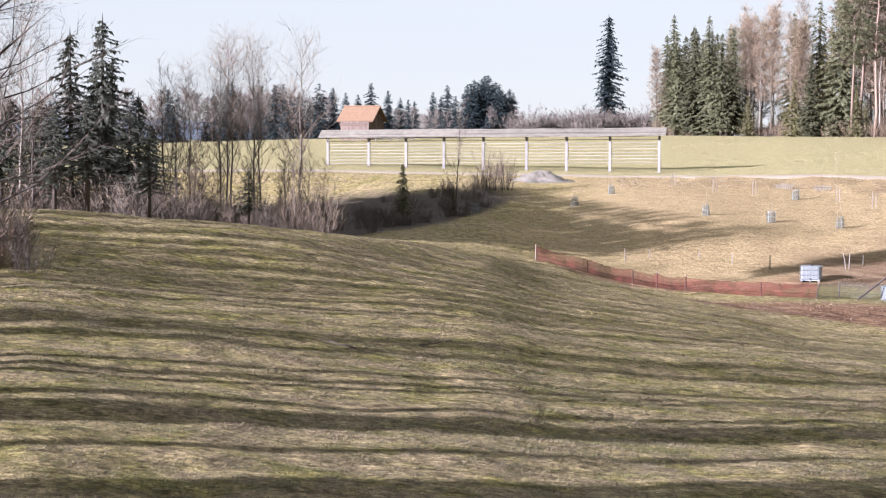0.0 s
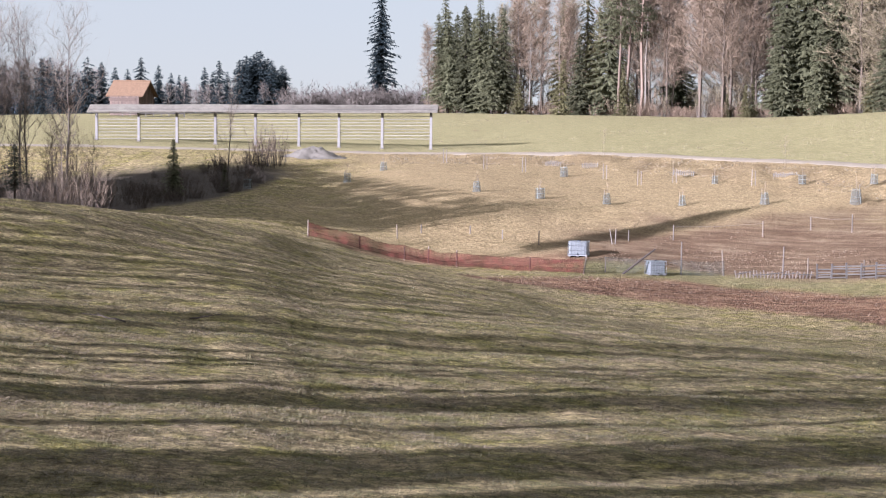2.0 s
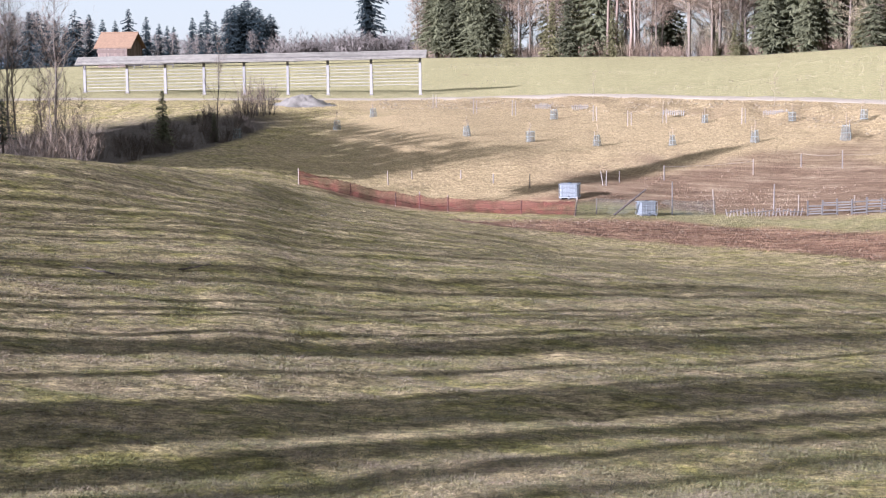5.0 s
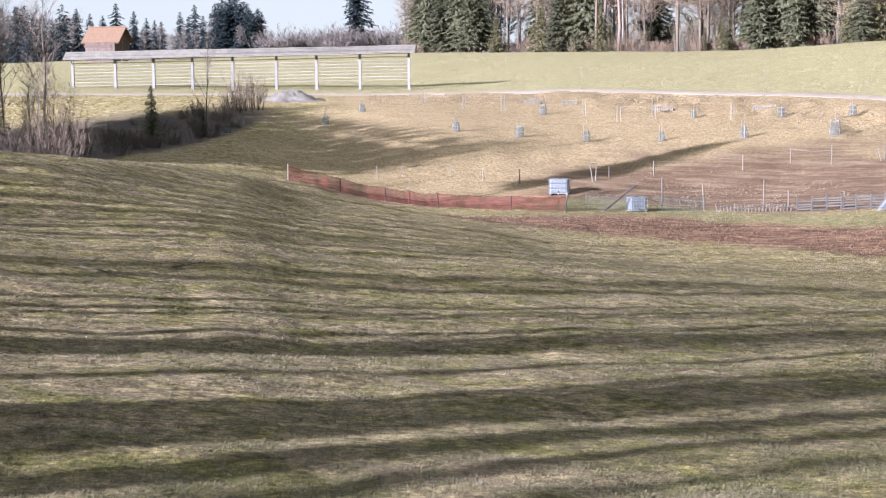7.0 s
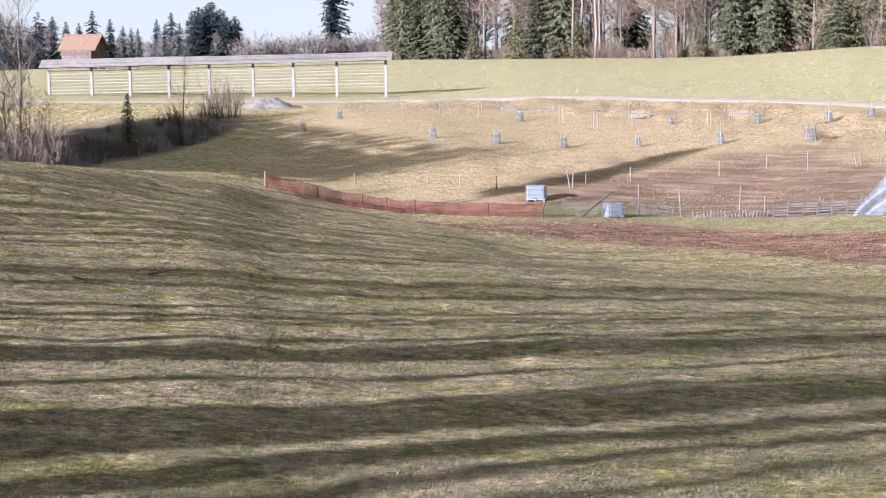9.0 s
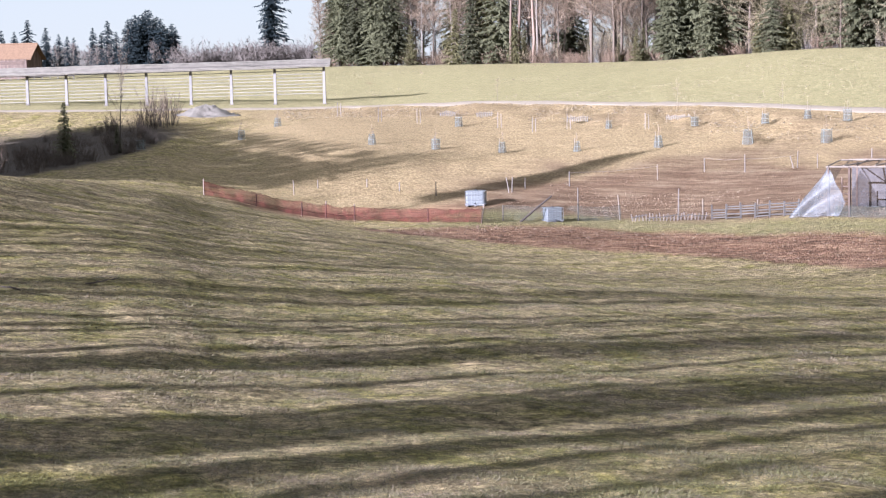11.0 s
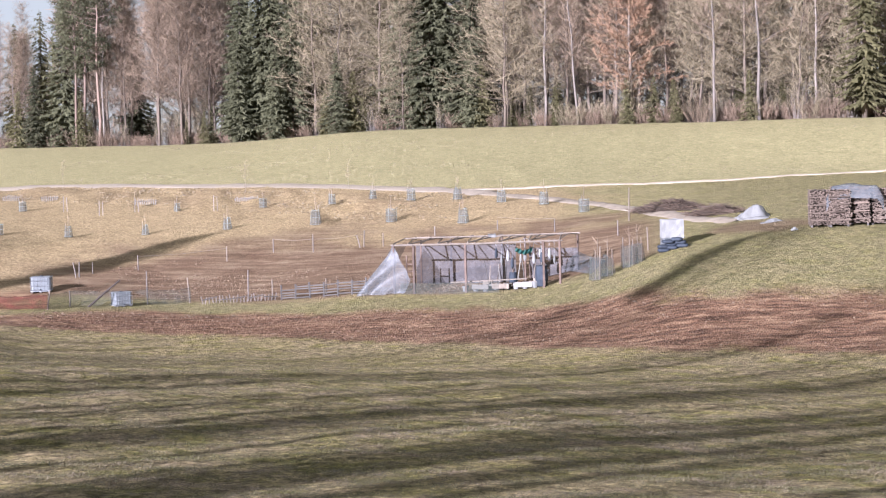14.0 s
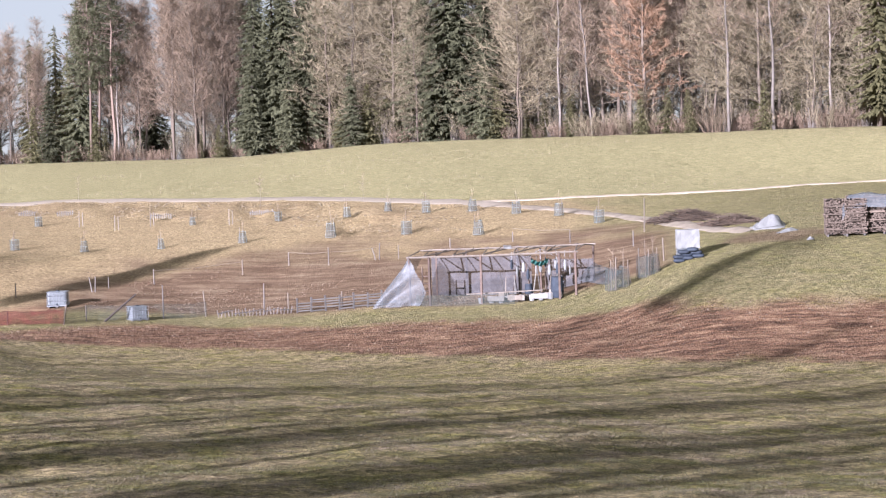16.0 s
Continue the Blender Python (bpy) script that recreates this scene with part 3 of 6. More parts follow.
lane("farm_track", [(25.2, 137.8), (27.3, 133), (29.1, 127), (30.9, 118.4), (32.5, 109), (33.5, 105.5)], 0.95, M["track"], "rutted gravel track leading down to the wood stacks")
lane("field_path", [(25.0, 139), (27.4, 140.4), (30.9, 144.5), (37.3, 152.3), (46, 163)], 0.42, M["gravel"], "narrow gravel path across the upper field")


# ---- trees ----
def bare_tree(seed, tall, girth, spread, start, limbs, twig_len=0.8, lean=0.04, twigs=5, stout=1.0, flat=0.0, rise=0.0, fan=1.0, wig=0.16):
    """Trunk and branches, and the fine twigs, of a leafless tree."""
    rnd = random.Random(seed)
    wood, fine = Geo(), Geo()
    pts, n = [], 9
    dx, dy = rnd.uniform(-lean, lean), rnd.uniform(-lean, lean)
    for i in range(n + 1):
        t = i / n
        pts.append(Vector((dx * tall * t + rnd.uniform(-1, 1) * 0.007 * tall * (t > 0), dy * tall * t + rnd.uniform(-1, 1) * 0.007 * tall * (t > 0), tall * t - 0.3 * (i == 0))))
    wood.tube(pts, [girth * (1.25 if i == 0 else (1 - i / n) ** 0.85 + 0.04) for i in range(n + 1)], 7)

    def twig(p, d, length):
        side = d.cross(Vector((rnd.uniform(-1, 1), rnd.uniform(-1, 1), rnd.uniform(-1, 1)))).normalized()
        w = rnd.uniform(0.009, 0.016) * stout
        q = p + d * length + Vector((0, 0, rnd.uniform(-0.05, 0.12) * length))
        fine.face(p - side * w, p + side * w, q)
        for _ in range(2):
            a = p.lerp(q, rnd.uniform(0.25, 0.8))
            d2 = (d + Vector((rnd.uniform(-1, 1), rnd.uniform(-1, 1), rnd.uniform(-0.5, 0.9))) * 0.8).normalized()
            b = a + d2 * length * rnd.uniform(0.35, 0.7)
            fine.face(a - side * w * 0.8, a + side * w * 0.8, b)

    for k in range(limbs):
        t = start + (1 - start) * ((k + rnd.random()) / limbs) ** 0.9
        i = min(int(t * n), n - 1)
        p = pts[i].lerp(pts[i + 1], t * n - i)
        a = k * 2.4 + rnd.uniform(-0.5, 0.5)
        up = (rnd.uniform(0.1, 0.7) + 0.6 * t) * (1 - flat) + flat * rnd.uniform(-0.1, 0.3) + rise * rnd.uniform(0.7, 1.3)
        d = Vector((math.cos(a), math.sin(a), up)).normalized()
        length = spread * (1.15 - 0.8 * t) * rnd.uniform(0.6, 1.15)
        limb = [p]
        for s in range(4):
            d = (d + Vector((rnd.uniform(-1, 1), rnd.uniform(-1, 1), rnd.uniform(-0.2, 0.7))) * wig).normalized()
            limb.append(limb[-1] + d * length / 4)
        r0 = girth * (1 - t) ** 0.8 * 0.27 + 0.011
        wood.tube(limb, [r0, r0 * 0.75, r0 * 0.5, r0 * 0.3, r0 * 0.1], 4, False)
        for s in range(1, 5):
            for _ in range(2):
                e = (d + Vector((rnd.uniform(-1, 1), rnd.uniform(-1, 1), rnd.uniform(-0.45, 0.75))) * 0.9 * fan).normalized()
                b0 = limb[s - 1].lerp(limb[s], rnd.random())
                ln = length * rnd.uniform(0.2, 0.42)
                b1 = b0 + e * ln
                sd = e.cross(Vector((rnd.uniform(-1, 1), rnd.uniform(-1, 1), 0.5))).normalized() * (r0 * 0.3 + 0.008)
                fine.face(b0 - sd, b0 + sd, b1)
                for _ in range(twigs):
                    f = (e + Vector((rnd.uniform(-1, 1), rnd.uniform(-1, 1), rnd.uniform(-0.6, 0.7))) * 0.9 * fan).normalized()
                    twig(b0.lerp(b1, rnd.uniform(0.15, 1.0)), f, twig_len * rnd.uniform(0.5, 1.2))
    return wood, fine


def spruce(seed, tall, reach, clear, layers, dense=9, droop=0.35, power=0.65, lobes=0.28, leaf=1.0):
    """Trunk, and whorls of drooping boughs with frayed edges and hanging sprays."""
    rnd = random.Random(seed)
    wood, fine = Geo(), Geo()
    wood.tube([(0, 0, -0.3), (0.03 * rnd.uniform(-1, 1), 0, tall * 0.5), (0, 0, tall)], [tall * 0.0125 + 0.05, tall * 0.008 + 0.03, 0.015], 7)
    gap = tall * (1 - clear) / layers
    for k in range(layers):
        t = (k + rnd.uniform(0.1, 0.7)) / layers
        z = tall * (clear + (1 - clear) * t)
        ln0 = reach * (1 - t) ** power * rnd.uniform(0.74, 1.14) * (0.65 + 0.35 * min(1, t * 6)) + 0.18
        first = rnd.uniform(0, 6.283)
        count = max(4, int(dense * (1 - 0.5 * t)))
        for j in range(count):
            a = first + 6.283 * (j + rnd.uniform(-0.35, 0.35)) / count
            ln = ln0 * rnd.uniform(0.5, 1.18) * (1 + lobes * math.sin(3 * a + seed + 5 * t))
            out = Vector((math.cos(a), math.sin(a), 0))
            side = Vector((-out.y, out.x, 0))
            p0 = Vector((0, 0, z + rnd.uniform(-0.5, 0.5) * gap))
            fall = droop * ln * rnd.uniform(0.6, 1.25)
            wide = (0.12 + 0.11 * ln) * leaf * rnd.uniform(0.8, 1.2)
            axis, flanks = [], ([], [])
            for i in range(6):
                u = 0.1 + 0.9 * i / 5
                q = p0 + out * ln * u + Vector((0, 0, -fall * (1.5 * u - 0.6 * u * u)))
                axis.append(q)
                w = wide * (0.35 + 1.3 * u * (1.25 - u)) * (1.2 if i % 2 else 0.45) * rnd.uniform(0.6, 1.4) * (0.15 if i == 5 else 1)
                for f, sgn in zip(flanks, (-1, 1)):
                    f.append(q + side * sgn * w + out * w * 0.45 + Vector((0, 0, -w * rnd.uniform(0.35, 0.8))))
            for f in flanks:
                fine.grid([axis, f])
            for _ in range(9):
                q = axis[rnd.randrange(1, 5)].lerp(axis[5], rnd.random()) + side * rnd.uniform(-1.1, 1.1) * wide
                h = (0.18 + wide) * rnd.uniform(0.5, 1.2)
                e = (out * rnd.uniform(-1, 1) + side * rnd.uniform(-1, 1)) * h * 0.34
                fine.face(q - e, q + e, q + out * h * rnd.uniform(0.1, 0.9) + side * h * rnd.uniform(-0.5, 0.5) + Vector((0, 0, -h * rnd.uniform(0.3, 1.0))))
    fine.face((-0.08, 0, tall - 0.5), (0.08, 0, tall - 0.5), (0, 0, tall + 0.5))
    fine.face((0, -0.08, tall - 0.5), (0, 0.08, tall - 0.5), (0, 0, tall + 0.45))
    return wood, fine


def pine(seed, tall, girth):
    """A tall pine with a bare reddish trunk and tufted crown."""
    rnd = random.Random(seed)
    wood, fine = Geo(), Geo()
    pts = [Vector((rnd.uniform(-0.25, 0.25) * (i > 0), rnd.uniform(-0.25, 0.25) * (i > 0), tall * i / 7 - 0.3 * (i == 0))) for i in range(8)]
    wood.tube(pts, [girth * (1.05 - 0.85 * i / 7) for i in range(8)], 7)
    for k in range(56):
        t = 0.42 + 0.58 * (k + rnd.random()) / 56
        i = min(int(t * 7), 6)
        p = pts[i].lerp(pts[i + 1], t * 7 - i)
        a = rnd.uniform(0, 6.283)
        ln = (0.7 + 2.9 * math.sin(math.pi * min(1, (t - 0.40) / 0.6)) ** 0.8) * rnd.uniform(0.5, 1.1)
        q = p + Vector((math.cos(a), math.sin(a), rnd.uniform(0.0, 0.5))) * ln
        wood.tube([p, p.lerp(q, 0.5) + Vector((0, 0, -0.05)), q], [0.06, 0.04, 0.015], 3, False)
        for _ in range(56):
            c = p.lerp(q, rnd.uniform(0.4, 1.05)) + Vector((rnd.gauss(0, 0.32), rnd.gauss(0, 0.32), rnd.gauss(0.1, 0.2)))
            d = Vector((rnd.uniform(-1, 1), rnd.uniform(-1, 1), rnd.uniform(-0.2, 1))).normalized() * rnd.uniform(0.3, 0.55)
            s = d.cross(Vector((rnd.uniform(-1, 1), rnd.uniform(-1, 1), 1))).normalized() * 0.10
            fine.face(c - s, c + s, c + d)
    return wood, fine


def bush(seed, tall, wide, stems, twigs=4, lean=0.5, stout=1.0):
    """A leafless shrub of many stems."""
    rnd = random.Random(seed)
    wood, fine = Geo(), Geo()
    for _ in range(stems):
        a, d0 = rnd.uniform(0, 6.283), rnd.uniform(0, 0.35) * wide
        p = Vector((math.cos(a) * d0, math.sin(a) * d0, -0.15))
        d = Vector((math.cos(a) * lean * rnd.random(), math.sin(a) * lean * rnd.random(), 1)).normalized()
        ln = tall * rnd.uniform(0.55, 1.05)
        q = p + d * ln * 0.5
        e = q + (d + Vector((rnd.uniform(-1, 1), rnd.uniform(-1, 1), 0)) * 0.25).normalized() * ln * 0.5
        r = rnd.uniform(0.012, 0.03) * (0.5 + tall / 6)
        wood.tube([p, q, e], [r, r * 0.6, 0.005], 3, False)
        for _ in range(twigs * 3):
            u = rnd.uniform(0.25, 1)
            b = p.lerp(q, u * 2) if u < 0.5 else q.lerp(e, u * 2 - 1)
            g = (d + Vector((rnd.uniform(-1, 1), rnd.uniform(-1, 1), rnd.uniform(-0.3, 0.5))) * 0.9).normalized() * tall * rnd.uniform(0.08, 0.24)
            s = g.cross(Vector((0.3, rnd.uniform(-1, 1), 0.4))).normalized() * rnd.uniform(0.008, 0.014) * stout
            fine.face(b - s, b + s, b + g)
            c = b + g * 0.5
            k = Vector((rnd.uniform(-1, 1), rnd.uniform(-1, 1), rnd.uniform(-0.2, 0.8))) * g.length * 0.5
            fine.face(c - s, c + s, c + k)
    return wood, fine


KINDS = {}


def kind(key, made, bark, leaf, name, label, crown):
    wood, fine = made
    KINDS[key] = (wood.mesh("trunk", M[bark], True), fine.mesh(crown, M[leaf]), name, label, crown)


def plant(key, where, size=1.0, turn=None, label="", group="", widen=1.0):
    """Sets a tree of that kind; every tree is its own thing with trunk and crown."""
    wood, fine, name, text, crown = KINDS[key]
    ob = new(name)
    ob.empty_display_size = 0.3
    turn = random.uniform(0, 360) if turn is None else turn
    ob.matrix_world = Matrix.Translation(where) @ Matrix.Rotation(radians(turn), 4, "Z") @ Matrix.Diagonal((size * widen, size * widen, size, 1))
    tagged(ob, label or text, "bush" if "bush" in name else "tree", group)
    part("trunk", wood, None, ob)
    part(crown, fine, None, ob)
    return ob


def join_stuff(name, placed, label, category):
    """Many far trees joined into one object, with their kinds' own materials."""
    vs, fs, mats, slots, base = [], [], [], [], 0
    for key, where, size, turn in placed:
        m = Matrix.Translation(where) @ Matrix.Rotation(radians(turn), 4, "Z") @ Matrix.Diagonal((size, size, size, 1))
        m = np.array(m)
        for me in KINDS[key][:2]:
            co = np.empty(len(me.vertices) * 3)
            me.vertices.foreach_get("co", co)
            vs.append(co.reshape(-1, 3) @ m[:3, :3].T + m[:3, 3])
            if me.materials[0] not in mats:
                mats.append(me.materials[0])
            s = mats.index(me.materials[0])
            fs.extend([tuple(i + base for i in p.vertices) for p in me.polygons])
            slots.extend([s] * len(me.polygons))
            base += len(me.vertices)
    me = bpy.data.meshes.new(name)
    me.from_pydata(np.concatenate(vs).tolist(), [], fs)
    for mat in mats:
        me.materials.append(mat)
    me.polygons.foreach_set("material_index", slots)
    me.update()
    tagged(new(name, me), label, category, kind="stuff")


DEC = "leafless deciduous tree with fine brown twigs"
for i, (tall, girth, spread, start, limbs) in enumerate([(24, 0.24, 4.2, 0.30, 34), (25, 0.26, 5.0, 0.22, 38), (22, 0.20, 3.4, 0.40, 30), (26, 0.28, 4.6, 0.35, 34)]):
    kind(f"bare{i}", bare_tree(10 + i, tall, girth * 0.75, spread * 1.2, start * 0.6, limbs + 14, 1.5, 0.05, 8, 1.6, 0.1, 0.25, 1.15), "bark", "twig", "bare_tree", DEC, "crown")
    kind(f"grey{i}", bare_tree(30 + i, tall, girth * 0.7, spread * 1.45, start * 0.3, limbs + 16, 1.5, 0.06, 8, 1.8, 0.6, 0.0, 1.25), "bark", "twig_grey", "bare_tree", "leafless tree with dense grey-olive branches", "crown")
kind("birch0", bare_tree(51, 24, 0.17, 3.6, 0.3, 34, 1.4, 0.05, 4, 1.3, 0.1), "pale_bark", "twig", "birch_tree", "pale-barked leafless birch at the wood's edge", "crown")
kind("birch1", bare_tree(52, 22, 0.14, 3.2, 0.32, 30, 1.4, 0.05, 4, 1.3, 0.1), "pale_bark", "twig", "birch_tree", "slender pale-trunked leafless birch", "crown")
kind("beech", bare_tree(61, 21, 0.25, 5.2, 0.12, 56, 0.75, 0.04, 12, 2.6, 0.5), "bark", "beech", "beech_tree", "beech keeping its withered orange-brown leaves", "crown")
kind("back0", bare_tree(66, 24, 0.2, 5.5, 0.1, 30, 2.2, 0.04, 5, 4.5, 0.3), "bark", "twig", "bare_tree", "leafless tree deep in the wood", "crown")
kind("back1", bare_tree(67, 24, 0.2, 5.5, 0.1, 30, 2.2, 0.04, 5, 4.5, 0.3), "dark_bark", "twig_grey", "bare_tree", "leafless tree deep in the wood", "crown")
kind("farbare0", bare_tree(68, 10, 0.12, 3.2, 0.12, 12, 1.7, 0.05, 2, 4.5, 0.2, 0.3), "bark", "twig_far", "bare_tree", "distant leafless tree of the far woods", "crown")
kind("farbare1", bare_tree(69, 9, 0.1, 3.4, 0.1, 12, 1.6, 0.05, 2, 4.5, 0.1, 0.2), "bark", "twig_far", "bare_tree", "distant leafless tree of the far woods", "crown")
kind("alder0", bare_tree(71, 12.5, 0.085, 5.2, 0.3, 24, 1.0, 0.03, 5, 0.3, 0.0, 0.8, 0.95, 0.24), "alder_bark", "twig_brook", "alder_tree", "slender leafless alder by the brook", "crown")
kind("alder1", bare_tree(72, 9, 0.065, 3.0, 0.2, 15, 0.7, 0.06, 2, 0.5, 0.0, 0.9, 0.7, 0.22), "dark_bark", "twig_brook", "alder_tree", "young leafless alder by the brook", "crown")
kind("alder2", bare_tree(73, 6, 0.05, 2.2, 0.1, 17, 0.55, 0.14, 3, 0.7, 0.0, 0.6, 0.8, 0.25), "alder_bark", "twig_brook", "alder_tree", "thin dark leafless sapling by the brook", "crown")
kind("sapling", bare_tree(75, 2.6, 0.022, 0.7, 0.35, 8, 0.3, 0.05, 1, 0.6), "bark", "twig", "sapling", "thin leafless sapling beside the farm road", "crown")
kind("big", bare_tree(81, 21, 0.26, 6.8, 0.2, 90, 0.9, 0.04, 8, 0.5, 0.5, 0.0, 1.0, 0.36), "dark_bark", "twig_dark", "bare_tree", "large leafless tree with dark spreading branches", "crown")
kind("shade0", bare_tree(91, 23, 0.42, 4.5, 0.45, 16, 0.9, 0.03, 1), "dark_bark", "twig_dark", "bare_tree", "tall leafless tree beside the look-out", "crown")
kind("shade1", bare_tree(92, 24, 0.30, 3.5, 0.5, 14, 0.9, 0.03, 1), "dark_bark", "twig_dark", "bare_tree", "slender leafless tree beside the look-out", "crown")
kind("shade2", bare_tree(93, 27, 0.28, 5.0, 0.62, 18, 1.3, 0.03, 3, 1.5, 0.3), "dark_bark", "twig_dark", "bare_tree", "tall leafless tree with a high crown", "crown")
kind("spruce0", spruce(101, 25, 3.7, 0.04, 44, 16, 0.45, 0.72, 0.22, 0.95), "dark_bark", "needle", "spruce_tree", "tall dark green spruce at the wood's edge", "crown")
kind("spruce1", spruce(102, 22, 3.4, 0.08, 40, 16, 0.5, 0.68, 0.25, 0.95), "dark_bark", "needle", "spruce_tree", "dark green spruce with drooping branches", "crown")
kind("spruce2", spruce(103, 14, 2.9, 0.03, 32, 16, 0.4, 0.8, 0.2, 0.95), "dark_bark", "needle", "spruce_tree", "young bushy dark green spruce", "crown")
kind("olive", spruce(104, 23, 3.1, 0.08, 40, 13, 0.55, 0.6, 0.3, 0.95), "bark", "needle_light", "spruce_tree", "olive-tinged spruce with low sun put into its needle colour", "crown")
kind("olive1", spruce(105, 9, 2.0, 0.02, 24, 12, 0.38, 0.8, 0.25, 0.95), "bark", "needle_light", "spruce_tree", "small olive-green spruce in the undergrowth", "crown")
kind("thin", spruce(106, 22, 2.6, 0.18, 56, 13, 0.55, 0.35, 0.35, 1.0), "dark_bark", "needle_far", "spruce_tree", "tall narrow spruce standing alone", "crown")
kind("far", spruce(107, 15, 3.4, 0.04, 36, 12, 0.45, 0.62, 0.3, 1.0), "dark_bark", "needle_far", "spruce_tree", "distant spruce beyond the upper field, haze put into its colour", "crown")
kind("farlow", spruce(109, 15, 3.8, 0.04, 14, 9, 0.4, 0.55, 0.3, 1.7), "dark_bark", "needle_far", "spruce_tree", "distant spruce beyond the upper field, haze put into its colour", "crown")
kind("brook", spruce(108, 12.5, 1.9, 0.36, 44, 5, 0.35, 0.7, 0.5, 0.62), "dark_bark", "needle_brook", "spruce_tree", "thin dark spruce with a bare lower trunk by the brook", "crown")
kind("west", spruce(111, 22, 4.2, 0.05, 24, 10, 0.45, 0.55, 0.35, 1.7), "dark_bark", "needle", "spruce_tree", "tall dark spruce west of the brook", "crown")
kind("mast", spruce(110, 26, 2.1, 0.76, 22, 13, 0.4, 0.5), "dark_bark", "needle", "spruce_tree", "tall spruce with a high narrow crown", "crown")
kind("pine", pine(121, 25, 0.24), "pine_bark", "needle", "pine_tree", "tall pine with a bare reddish trunk", "crown")
kind("bush_red", bush(131, 2.4, 3.0, 34, 5, 0.6, 2.4), "twig_red", "twig_red", "bush", "reddish-brown leafless bush at the wood's edge", "crown")
kind("bush_grey", bush(132, 3.4, 3.0, 30, 5, 0.5, 2.2), "twig_grey", "twig_grey", "bush", "grey-brown leafless thicket bush", "crown")
kind("bush_dark", bush(133, 3.4, 3.0, 34, 6, 0.5, 1.3), "twig_dark", "twig_dark", "bush", "dense dark leafless bush by the brook", "crown")
kind("bush_pale", bush(134, 4.8, 2.2, 16, 4, 0.25, 2.0), "pale_bark", "twig_grey", "bush", "pale bare saplings in a clump", "crown")
kind("bush_brook", bush(136, 3.6, 2.6, 30, 5, 0.5, 1.2), "dark_bark", "twig_brook", "bush", "twiggy brown bush in the brookside thicket", "crown")
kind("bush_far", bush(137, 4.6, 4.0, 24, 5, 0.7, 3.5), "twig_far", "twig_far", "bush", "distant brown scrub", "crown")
kind("bush_tan", bush(135, 3.6, 3.2, 40, 5, 0.7, 1.4), "twig", "twig", "bush", "wide twiggy brown leafless bush", "crown")


